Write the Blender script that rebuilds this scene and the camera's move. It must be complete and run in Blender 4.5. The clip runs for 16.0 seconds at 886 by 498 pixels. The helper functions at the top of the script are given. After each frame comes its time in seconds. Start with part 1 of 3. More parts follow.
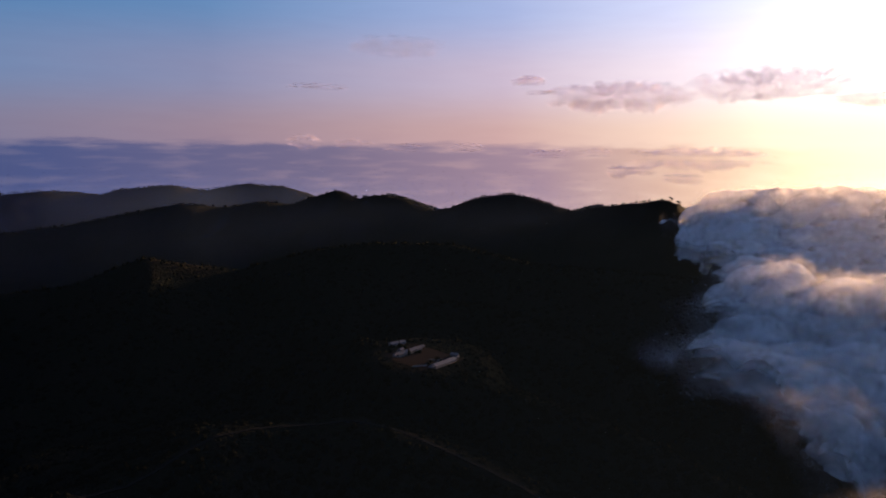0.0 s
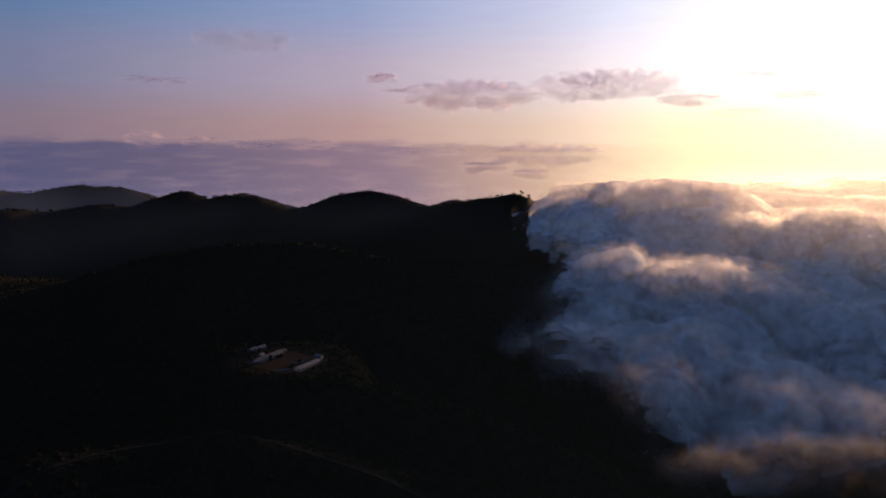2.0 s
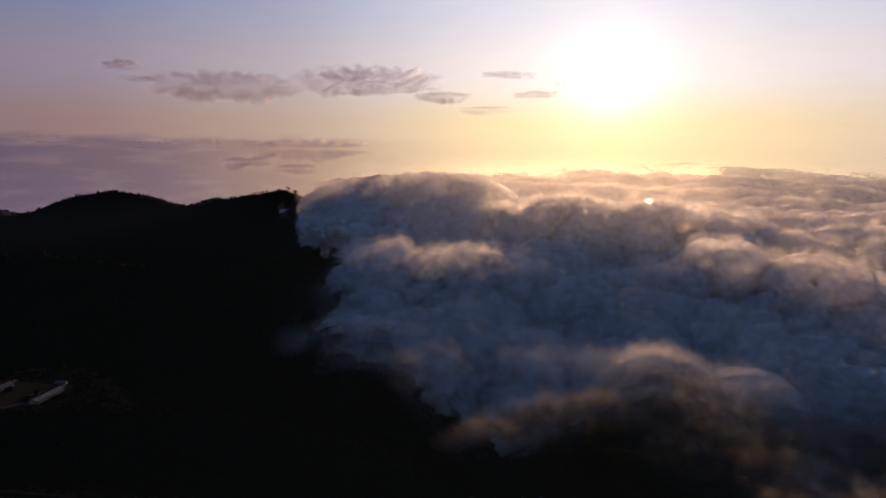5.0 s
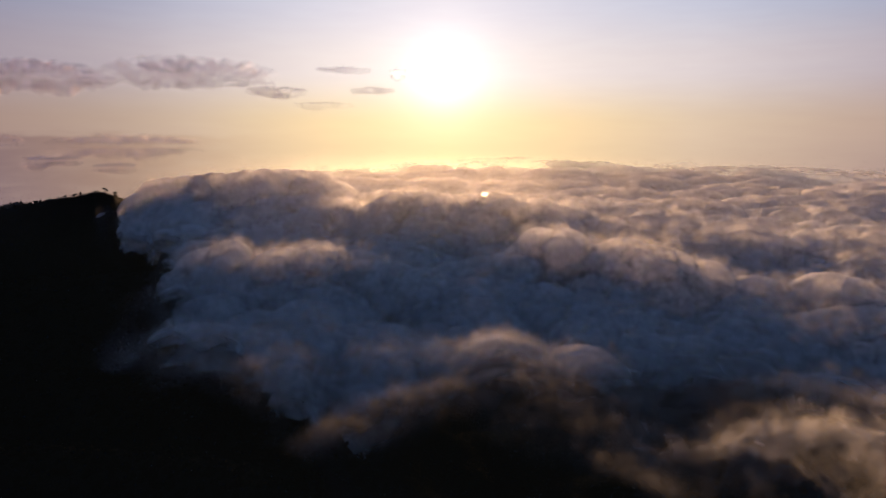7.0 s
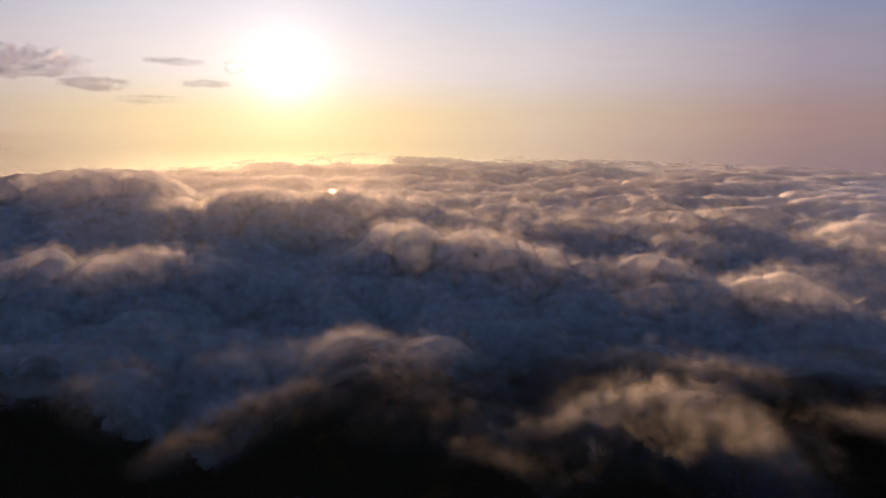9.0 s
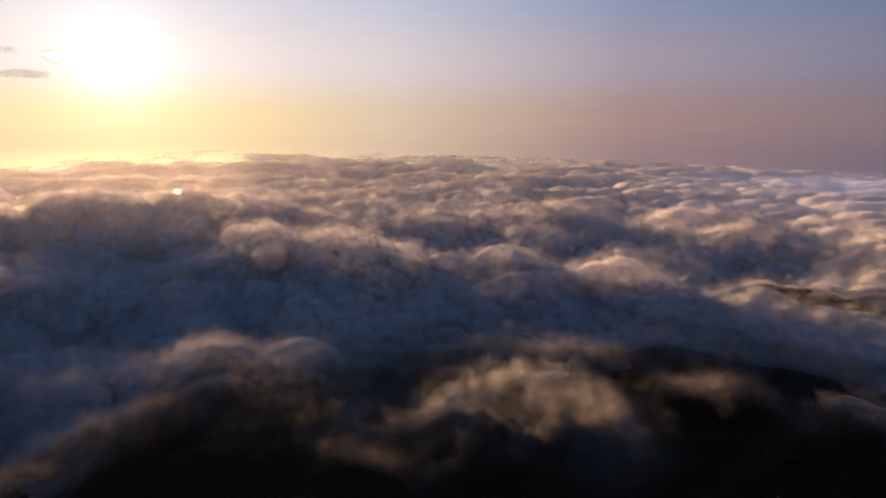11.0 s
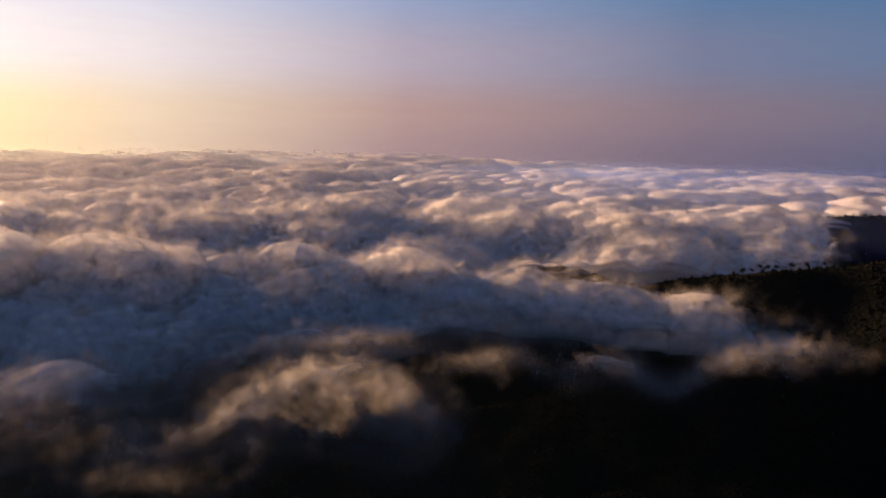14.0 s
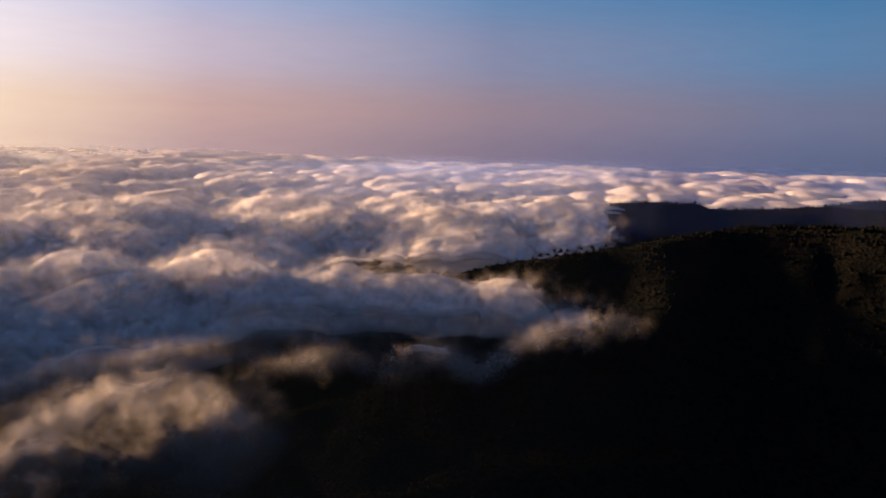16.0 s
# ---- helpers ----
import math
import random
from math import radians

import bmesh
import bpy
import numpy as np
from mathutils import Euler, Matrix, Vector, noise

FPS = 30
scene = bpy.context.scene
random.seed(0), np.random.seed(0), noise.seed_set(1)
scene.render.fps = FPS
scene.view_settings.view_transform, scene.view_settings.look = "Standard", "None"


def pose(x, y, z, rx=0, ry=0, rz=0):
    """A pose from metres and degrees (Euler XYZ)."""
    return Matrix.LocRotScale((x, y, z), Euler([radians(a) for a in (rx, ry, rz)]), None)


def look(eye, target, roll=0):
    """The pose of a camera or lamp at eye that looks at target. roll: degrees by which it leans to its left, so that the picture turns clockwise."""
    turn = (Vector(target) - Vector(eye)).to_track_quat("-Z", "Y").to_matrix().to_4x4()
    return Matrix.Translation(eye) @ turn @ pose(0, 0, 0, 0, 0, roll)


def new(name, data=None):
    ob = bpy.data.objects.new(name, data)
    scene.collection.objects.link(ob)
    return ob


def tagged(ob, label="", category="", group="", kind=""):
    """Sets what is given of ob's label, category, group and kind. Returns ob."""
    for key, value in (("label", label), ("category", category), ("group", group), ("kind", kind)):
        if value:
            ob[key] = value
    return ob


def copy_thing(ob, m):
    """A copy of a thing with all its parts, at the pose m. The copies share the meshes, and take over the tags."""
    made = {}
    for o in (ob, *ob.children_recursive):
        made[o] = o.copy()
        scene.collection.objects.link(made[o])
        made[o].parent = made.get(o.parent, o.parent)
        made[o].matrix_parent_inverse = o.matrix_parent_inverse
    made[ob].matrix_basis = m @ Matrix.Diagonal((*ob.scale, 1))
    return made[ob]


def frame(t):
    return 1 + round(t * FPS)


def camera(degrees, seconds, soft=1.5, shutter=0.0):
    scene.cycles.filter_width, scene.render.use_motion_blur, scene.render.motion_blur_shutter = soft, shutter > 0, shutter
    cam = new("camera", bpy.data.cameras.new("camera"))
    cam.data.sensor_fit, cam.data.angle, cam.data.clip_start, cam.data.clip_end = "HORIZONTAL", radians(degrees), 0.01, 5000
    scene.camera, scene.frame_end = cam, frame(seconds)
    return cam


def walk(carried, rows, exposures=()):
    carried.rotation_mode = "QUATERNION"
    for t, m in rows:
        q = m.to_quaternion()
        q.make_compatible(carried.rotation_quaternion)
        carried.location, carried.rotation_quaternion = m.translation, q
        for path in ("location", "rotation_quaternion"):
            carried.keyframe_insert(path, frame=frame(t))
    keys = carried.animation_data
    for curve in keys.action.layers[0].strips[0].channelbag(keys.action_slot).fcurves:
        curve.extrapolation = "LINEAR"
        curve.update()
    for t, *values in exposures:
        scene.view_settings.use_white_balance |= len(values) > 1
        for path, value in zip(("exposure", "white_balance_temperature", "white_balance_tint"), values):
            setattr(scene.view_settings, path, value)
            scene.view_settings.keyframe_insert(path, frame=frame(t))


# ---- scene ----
# The drone hovers and turns: seconds, heading, downward tilt and lean in degrees.
EYE = Vector((0, 0, 600))
TURN = [
    (0, -48.43, 9.302, 0.593),
    (0.5, -45.26, 9.365, 0.579),
    (1, -42.239, 9.384, 0.532),
    (1.5, -38.876, 9.417, 0.489),
    (2, -35.525, 9.456, 0.458),
    (2.5, -31.951, 9.505, 0.482),
    (3, -28.596, 9.58, 0.438),
    (3.5, -25.052, 9.627, 0.422),
    (4, -21.714, 9.668, 0.372),
    (4.2, -20.281, 9.691, 0.395),
    (6.5, -3.59, 9.962, 0.336),
    (7, 0.0, 10.035, 0.293),
    (7.5, 3.811, 10.098, 0.285),
    (8, 7.201, 10.172, 0.254),
    (8.5, 10.647, 10.254, 0.241),
    (9, 13.882, 10.323, 0.239),
    (11.5, 30.08, 10.679, 0.25),
    (12, 33.255, 10.734, 0.336),
    (12.5, 36.609, 10.822, 0.361),
    (13, 39.799, 10.882, 0.439),
    (13.5, 43.258, 10.92, 0.494),
    (14, 46.793, 10.995, 0.561),
    (14.5, 50.805, 11.04, 0.647),
    (15, 54.987, 11.095, 0.812),
    (15.5, 59.578, 11.127, 0.93),
    (16, 63.962, 11.151, 1.068),
]
cam = camera(70.74, 16.0, soft=2.0)


def ahead(heading, tilt):
    a, b = radians(heading), radians(tilt)
    return EYE + Vector((math.sin(a) * math.cos(b), math.cos(a) * math.cos(b), -math.sin(b))) * 100


# the drone's camera opens up over the dark hills and closes against the sun
EXPOSURE = [(0, 3.1), (2, 2.7), (4, 2.23), (6.5, 2.05), (9, 2.0), (12.5, 2.1), (14, 2.3), (16, 2.6)]
walk(cam, [(t, look(EYE, ahead(h, d), lean)) for t, h, d, lean in TURN], EXPOSURE)

# ---- light ----
SUN_UP = 5.2
world = bpy.data.worlds.new("world")
scene.world = world
world.use_nodes = True
nt = world.node_tree
nt.nodes.clear()


def math_node(tree, op, a, b=None):
    node = tree.nodes.new("ShaderNodeMath")
    node.operation = op
    for i, v in enumerate((a, b)):
        if v is None:
            continue
        if isinstance(v, (int, float)):
            node.inputs[i].default_value = v
        else:
            tree.links.new(v, node.inputs[i])
    return node.outputs[0]


def span(tree, value, a, b, lo=0.0, hi=1.0):
    node = tree.nodes.new("ShaderNodeMapRange")
    node.interpolation_type = "SMOOTHSTEP"
    for i, v in enumerate((a, b, lo, hi)):
        node.inputs[i + 1].default_value = v
    tree.links.new(value, node.inputs[0])
    return node.outputs[0]


def mixed(tree, fac, a, b, blend="MIX"):
    node = tree.nodes.new("ShaderNodeMix")
    node.data_type, node.blend_type = "RGBA", blend
    for slot, v in ((0, fac), (6, a), (7, b)):
        if isinstance(v, (int, float)):
            node.inputs[slot].default_value = v
        elif isinstance(v, tuple):
            node.inputs[slot].default_value = (*v, 1)
        else:
            tree.links.new(v, node.inputs[slot])
    return node.outputs[2]


def lin(r, g, b):
    """A colour of 0 to 255 as linear light."""
    return tuple(((c / 255 + 0.055) / 1.055) ** 2.4 if c > 10 else c / 3300 for c in (r, g, b))


def ramp(tree, value, stops):
    node = tree.nodes.new("ShaderNodeValToRGB")
    cr = node.color_ramp
    while len(cr.elements) < len(stops):
        cr.elements.new(0.5)
    for e, (p, c) in zip(cr.elements, stops):
        e.position, e.color = p, (*lin(*c), 1)
    tree.links.new(value, node.inputs[0])
    return node.outputs[0]


coord = nt.nodes.new("ShaderNodeTexCoord")
parts = nt.nodes.new("ShaderNodeSeparateXYZ")
nt.links.new(coord.outputs["Generated"], parts.inputs[0])
px, py, pz = parts.outputs
azim = math_node(nt, "ARCTAN2", px, py)
away = math_node(nt, "DIVIDE", math_node(nt, "ABSOLUTE", azim), math.pi)
elev = math_node(nt, "MULTIPLY", math_node(nt, "ARCSINE", pz), 180 / math.pi)
# hazy evening air: colours at four heights, each from the sun's side round to the opposite side
AIR = [
    (-3.0, [(0, (236, 206, 138)), (0.10, (214, 182, 146)), (0.16, (186, 156, 138)), (0.22, (138, 117, 130)), (0.33, (96, 91, 116)), (0.45, (62, 73, 112)), (0.55, (54, 67, 101)), (0.75, (60, 70, 98)), (1, (58, 68, 94))]),
    (1.2, [(0, (243, 216, 152)), (0.06, (236, 210, 162)), (0.12, (222, 199, 174)), (0.24, (172, 142, 140)), (0.38, (128, 112, 126)), (0.52, (93, 100, 127)), (0.75, (68, 78, 106)), (1, (64, 74, 102))]),
    (6.0, [(0, (242, 230, 224)), (0.12, (224, 212, 214)), (0.24, (170, 157, 173)), (0.38, (113, 118, 146)), (0.52, (77, 110, 146)), (0.75, (66, 82, 116)), (1, (62, 76, 108))]),
    (12.0, [(0, (222, 216, 226)), (0.12, (198, 202, 222)), (0.24, (138, 153, 187)), (0.38, (81, 116, 154)), (0.52, (51, 102, 144)), (0.75, (60, 84, 120)), (1, (60, 76, 110))]),
    (34.0, [(0, (72, 92, 134)), (0.5, (62, 84, 124)), (1, (58, 76, 112))]),
]
# the far haze deck: long streaks, an uneven upper edge over the hills, a soft one over the sea
streak = nt.nodes.new("ShaderNodeTexNoise")
streak.inputs["Scale"].default_value, streak.inputs["Detail"].default_value = 1.0, 6.0
spread = nt.nodes.new("ShaderNodeCombineXYZ")
nt.links.new(math_node(nt, "MULTIPLY", azim, 14.0), spread.inputs[0])
nt.links.new(math_node(nt, "MULTIPLY", elev, 1.6), spread.inputs[1])
nt.links.new(spread.outputs[0], streak.inputs["Vector"])
drift = streak.outputs["Fac"]
over_hills = span(nt, azim, radians(-9), radians(-30))
uneven = math_node(nt, "ADD", elev, math_node(nt, "MULTIPLY", math_node(nt, "SUBTRACT", drift, 0.5), 1.5))
soft_edge = span(nt, elev, -3.0, 1.2)
deck_edge = span(nt, uneven, -0.35, 0.55)
edge = math_node(nt, "ADD", math_node(nt, "MULTIPLY", deck_edge, over_hills), math_node(nt, "MULTIPLY", soft_edge, math_node(nt, "SUBTRACT", 1.0, over_hills)))
low_air = mixed(nt, math_node(nt, "ADD", math_node(nt, "MULTIPLY", over_hills, span(nt, drift, 0.45, 0.75, -0.6, -0.25)), 0.6), ramp(nt, away, AIR[0][1]), ramp(nt, away, AIR[1][1]))
air = mixed(nt, edge, low_air, ramp(nt, away, AIR[1][1]))
for (low, _), (high, stops) in zip(AIR[1:], AIR[2:]):
    air = mixed(nt, span(nt, elev, low, high), air, ramp(nt, away, stops))
air = mixed(nt, over_hills, air, mixed(nt, 1.0, air, (0.75, 0.73, 0.77), "MULTIPLY"))
# faint banding of the thin high haze
air = mixed(nt, 1.0, air, ramp(nt, span(nt, drift, 0.25, 0.75), [(0, (252, 251, 252)), (1, (255, 255, 255))]), "MULTIPLY")
# glare of the low sun in the haze
toward = nt.nodes.new("ShaderNodeVectorMath")
toward.operation = "DOT_PRODUCT"
toward.inputs[1].default_value = (0, math.cos(radians(SUN_UP)), math.sin(radians(SUN_UP)))
nt.links.new(coord.outputs["Generated"], toward.inputs[0])
off_sun = math_node(nt, "MULTIPLY", math_node(nt, "ARCCOSINE", math_node(nt, "MINIMUM", toward.outputs["Value"], 1.0)), 180 / math.pi)
core = math_node(nt, "EXPONENT", math_node(nt, "MULTIPLY", math_node(nt, "POWER", math_node(nt, "DIVIDE", off_sun, 2.4), 1.3), -1.0))
halo = math_node(nt, "EXPONENT", math_node(nt, "DIVIDE", off_sun, -9.5))
glare = math_node(nt, "ADD", math_node(nt, "MULTIPLY", core, 0.6), math_node(nt, "MULTIPLY", halo, 0.34))
sky = nt.nodes.new("ShaderNodeTexSky")
sky.sky_type, sky.sun_disc = "NISHITA", False
sky.sun_elevation, sky.sun_rotation = radians(SUN_UP), 0.0
sky_dim = mixed(nt, 1.0, sky.outputs[0], (0.004, 0.004, 0.004), "MULTIPLY")
glow = nt.nodes.new("ShaderNodeVectorMath")
glow.operation = "SCALE"
glow.inputs[0].default_value = (0.98, 0.95, 1.02)
nt.links.new(glare, glow.inputs[3])
total = mixed(nt, 1.0, mixed(nt, 1.0, air, sky_dim, "ADD"), glow.outputs[0], "ADD")
back = nt.nodes.new("ShaderNodeBackground")
out = nt.nodes.new("ShaderNodeOutputWorld")
nt.links.new(total, back.inputs[0])
back.inputs[1].default_value = 0.225
nt.links.new(back.outputs[0], out.inputs[0])

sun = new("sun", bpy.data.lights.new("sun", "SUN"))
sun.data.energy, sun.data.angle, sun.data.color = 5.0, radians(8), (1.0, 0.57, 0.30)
# sun lamp widened like an aureole in haze and raised above the sky's sun
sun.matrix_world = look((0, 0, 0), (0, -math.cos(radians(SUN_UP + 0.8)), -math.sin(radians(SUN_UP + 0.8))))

# ---- noise ----


def hashed(*ints):
    h = np.zeros(np.shape(ints[0]), np.uint32)
    for i, v in enumerate(ints):
        h = (h ^ (v.astype(np.int64).astype(np.uint32) * np.uint32((374761393, 668265263, 2246822519, 3266489917)[i]))) * np.uint32(2654435761)
        h ^= h >> np.uint32(15)
    h *= np.uint32(2246822519)
    h ^= h >> np.uint32(13)
    return h.astype(np.float64) / 4294967296.0


def soft_noise(x, y, seed=0):
    i, j = np.floor(x), np.floor(y)
    u, v = x - i, y - j
    u, v = u * u * (3 - 2 * u), v * v * (3 - 2 * v)
    s = np.full(np.shape(i), seed)
    a, b = hashed(i, j, s), hashed(i + 1, j, s)
    c, d = hashed(i, j + 1, s), hashed(i + 1, j + 1, s)
    return (a * (1 - u) + b * u) * (1 - v) + (c * (1 - u) + d * u) * v


def rough(x, y, seed=0, octaves=4):
    return sum(soft_noise(x * 2 ** k, y * 2 ** k, seed + k) / 2 ** k for k in range(octaves)) / (2 - 2 ** (1 - octaves))


def domes(x, y, seed=0):
    """A field of round domes, 0 to 1, about one in each unit square."""
    i, j = np.floor(x), np.floor(y)
    best = np.zeros(np.shape(x))
    s = np.full(np.shape(i), seed)
    for di in (-1, 0, 1):
        for dj in (-1, 0, 1):
            a, b = i + di, j + dj
            cx, cy, rr = a + hashed(a, b, s), b + hashed(a, b, s + 7), 0.55 + 0.5 * hashed(a, b, s + 13)
            q = 1 - ((x - cx) ** 2 + (y - cy) ** 2) / rr ** 2
            best = np.maximum(best, np.sqrt(np.maximum(q, 0)) * rr)
    return best


def domes3(x, y, z, seed=0):
    """Round domes in space, 0 to 1, about one in each unit cube."""
    i, j, k = (np.floor(v).astype(np.int64) for v in (x, y, z))
    best = np.zeros(np.shape(x))
    for di in (-1, 0, 1):
        for dj in (-1, 0, 1):
            for dk in (-1, 0, 1):
                a, b, c = i + di, j + dj, k + dk
                h = (a * 374761393 + b * 668265263 + c * 2246822519 + seed * 3266489917) & 0xFFFFFFFF
                h = ((h ^ (h >> 15)) * 2246822519) & 0xFFFFFFFF
                h = ((h ^ (h >> 13)) * 3266489917) & 0xFFFFFFFF
                h ^= h >> 16
                cx, cy, cz = a + (h & 1023) / 1024, b + (h >> 10 & 1023) / 1024, c + (h >> 20 & 1023) / 1024
                best = np.maximum(best, 1 - ((x - cx) ** 2 + (y - cy) ** 2 + (z - cz) ** 2) / 0.9)
    return np.sqrt(best)


def step(v, a, b):
    t = np.clip((v - a) / (b - a), 0, 1)
    return t * t * (3 - 2 * t)


def at(heading, up, far):
    """The place that lies in that heading and so many degrees up, at a horizontal distance."""
    a = radians(heading)
    return far * math.sin(a), far * math.cos(a), EYE.z + far * math.tan(radians(up))


# ---- land ----
# crests of the hills: heading, degrees up, distance
CRESTS = {
    "far": [(-95, -3.6, 3500), (-84, -3.8, 3500), (-81, -3.6, 3500), (-76.7, -4.1, 3450), (-75.5, -3.6, 3400), (-72, -3.4, 3400), (-69.5, -3.8, 3400),
            (-65.7, -3.3, 3350), (-62.9, -3.6, 3300), (-60.3, -4.9, 3200), (-57, -5.3, 3150), (-53.3, -4.25, 3100), (-50.8, -5.4, 3100), (-48, -6.3, 3050), (-40, -6.2, 2900), (-36.5, -5.5, 2850),
            (-34.4, -4.9, 2800), (-32.5, -5.3, 2750), (-30, -4.8, 2700), (-24, -7, 2600)],
    "main": [(-96, -7.5, 2300), (-80, -6.4, 2300), (-71.3, -4.9, 2300), (-67.5, -5.3, 2300), (-64.6, -4.9, 2280), (-62, -5.2, 2280), (-60, -4.5, 2250), (-58.1, -4.0, 2250),
             (-56.2, -4.6, 2230), (-55.1, -4.4, 2220), (-52.6, -4.5, 2200), (-49.2, -5.7, 2150), (-47.4, -5.4, 2120), (-44.6, -4.4, 2080), (-42, -4.1, 2050),
             (-39.9, -4.6, 2030), (-37.4, -5.6, 2000), (-35.4, -5.3, 1980), (-31, -4.6, 1920), (-29.0, -4.3, 1900), (-27.6, -6.5, 1880), (-24, -11, 1840)],
    "middle": [(-100, -12, 1450), (-84, -11.3, 1450), (-80, -11.2, 1450), (-74.2, -9.4, 1430), (-67, -10.8, 1400), (-60, -9.2, 1400), (-55, -8.7, 1380), (-47.6, -8.8, 1350),
               (-43.9, -9.7, 1300), (-39.7, -10.5, 1260), (-32, -10.7, 1200), (-23.5, -11.0, 1140), (-20, -14, 1120)],
    "spur_a": [(-50, -14, 1100), (-43, -14.5, 1000), (-37, -16.6, 900), (-30, -19.3, 800), (-22.5, -20.4, 760), (-19.5, -21.3, 730), (-16.8, -22.4, 700), (-13, -24.5, 660), (-8, -30, 610)],
    "spur_b": [(-56, -17.5, 800), (-50, -19.2, 720), (-43, -21.9, 640), (-34.5, -23.7, 590), (-27.3, -25.5, 540), (-21.4, -27.5, 500), (-14, -33, 450)],
    "near": [(-100, -26, 560), (-80, -27, 555), (-69, -24.4, 590), (-57, -24.4, 590), (-49.6, -26.6, 540), (-41, -29.4, 480), (-30, -34, 420), (-10, -46, 330)],
    "isle_a": [(53, -14.5, 1180), (55, -12.7, 1180), (57, -12.3, 1170), (59.3, -12.3, 1170), (61.7, -13.2, 1160), (65, -13.4, 1140), (69.4, -12.4, 1110)],
    "isle_b": [(69.4, -12.4, 1110), (72.8, -11.8, 1080), (75, -11.3, 1090), (79.2, -10.5, 1120), (83.7, -9.3, 1150), (90.6, -7.6, 1250), (104, -6.5, 1300), (125, -8, 1200)],
    "isle_c": [(71.5, -9.8, 1730), (73.7, -8.3, 1750), (76.4, -7.3, 1780), (78.4, -6.7, 1810), (80.5, -6.2, 1850), (85.6, -6.0, 1890), (87.2, -6.5, 1900),
               (93.2, -6.0, 1950), (99.3, -4.8, 2050), (112, -4.8, 2100), (130, -7, 2100)],
    "right": [(130, -22, 800), (105, -24, 760), (84, -28, 640), (66, -33, 520), (50, -40, 430)],
}
STEEP = {"far": 0.35, "main": 0.42, "middle": 0.42, "spur_a": 0.5, "spur_b": 0.5, "near": 0.35, "isle_a": 0.5, "isle_b": 0.5, "isle_c": 0.45, "right": 0.4}


HAMLET = at(-49.8, -18.95, 722)


def land(X, Y, detail=True):
    shape = X.shape
    X, Y = X.ravel(), Y.ravel()
    wx = X + 50 * (rough(X / 170, Y / 170, 3) - 0.5)
    wy = Y + 50 * (rough(X / 170, Y / 170, 9) - 0.5)
    top = np.full(X.shape, 190.0) + 40 * rough(X / 500, Y / 500, 21) - 0.3 * np.maximum(np.hypot(X, Y) - 2300, 0)
    close = np.full(X.shape, 1e9)
    for name, crest in CRESTS.items():
        p = [at(*c) for c in crest]
        for a, b in zip(p, p[1:]):
            dx, dy = b[0] - a[0], b[1] - a[1]
            u = np.clip(((X - a[0]) * dx + (Y - a[1]) * dy) / (dx * dx + dy * dy), 0, 1)
            d = np.hypot(X - a[0] - u * dx, Y - a[1] - u * dy)
            h = a[2] + u * (b[2] - a[2]) - STEEP[name] * (np.sqrt(d * d + 20 ** 2) - 20) + 0.00012 * np.minimum(d, 900) ** 2
            top = np.where(h > top, h, top)
            close = np.minimum(close, d)
    if detail:
        gully = np.abs(rough(wx / 190, wy / 190, 31, 3) - 0.5) * 2
        fine = rough(wx / 45, wy / 45, 41, 3) - 0.5
        far = np.clip(close / 120, 0, 1)
        top = top - far * 42 * (0.5 - gully) - far * 10 * fine
    hx, hy, hz = HAMLET
    d = np.hypot(X - hx, Y - hy)
    top = hz + (top - hz) * step(d, 64, 120)
    return top.reshape(shape)


def polar(r0, r1, nr, fine, coarse):
    """Rings round the drone's place, close together in the wide stretch that lies before it."""
    aa = np.concatenate([np.arange(-92, 116, fine), np.arange(116, 268, coarse), [268.0]])
    return np.meshgrid(np.geomspace(r0, r1, nr), np.radians(aa), indexing="ij")


def sheet(name, X, Y, Z, attribute=None, attribute_name="thickness", keep=None):
    nr, na = X.shape
    v = np.stack([X, Y, Z], -1).reshape(-1, 3)
    i = np.arange(nr * na).reshape(nr, na)
    f = np.stack([i[:-1, :-1], i[:-1, 1:], i[1:, 1:], i[1:, :-1]], -1).reshape(-1, 4)
    if keep is not None:
        k = keep.ravel()
        f = f[k[f].any(1)]
        used = np.zeros(len(v), bool)
        used[f.ravel()] = True
        number = np.cumsum(used) - 1
        v, f = v[used], number[f]
        if attribute is not None:
            attribute = attribute.ravel()[used]
    me = bpy.data.meshes.new(name)
    me.vertices.add(len(v))
    me.vertices.foreach_set("co", v.ravel())
    me.loops.add(len(f) * 4)
    me.loops.foreach_set("vertex_index", f.ravel())
    me.polygons.add(len(f))
    me.polygons.foreach_set("loop_start", np.arange(0, len(f) * 4, 4))
    me.polygons.foreach_set("use_smooth", np.ones(len(f), bool))
    me.update()
    if attribute is not None:
        me.attributes.new(attribute_name, "FLOAT", "POINT").data.foreach_set("value", np.ascontiguousarray(attribute.ravel()))
    return new(name, me)


def material(name):
    m = bpy.data.materials.new(name)
    m.use_nodes = True
    return m, m.node_tree, m.node_tree.nodes["Principled BSDF"]


def noise_tex(tree, scale, detail=4.0, rough_=0.6):
    tc = tree.nodes.new("ShaderNodeTexCoord")
    n = tree.nodes.new("ShaderNodeTexNoise")
    n.inputs["Scale"].default_value, n.inputs["Detail"].default_value, n.inputs["Roughness"].default_value = scale, detail, rough_
    tree.links.new(tc.outputs["Object"], n.inputs["Vector"])
    return n.outputs["Fac"]


def relief(tree, shader, height, distance, strength=1.0):
    b = tree.nodes.new("ShaderNodeBump")
    b.inputs["Strength"].default_value, b.inputs["Distance"].default_value = strength, distance
    tree.links.new(height, b.inputs["Height"])
    tree.links.new(b.outputs[0], shader.inputs["Normal"])


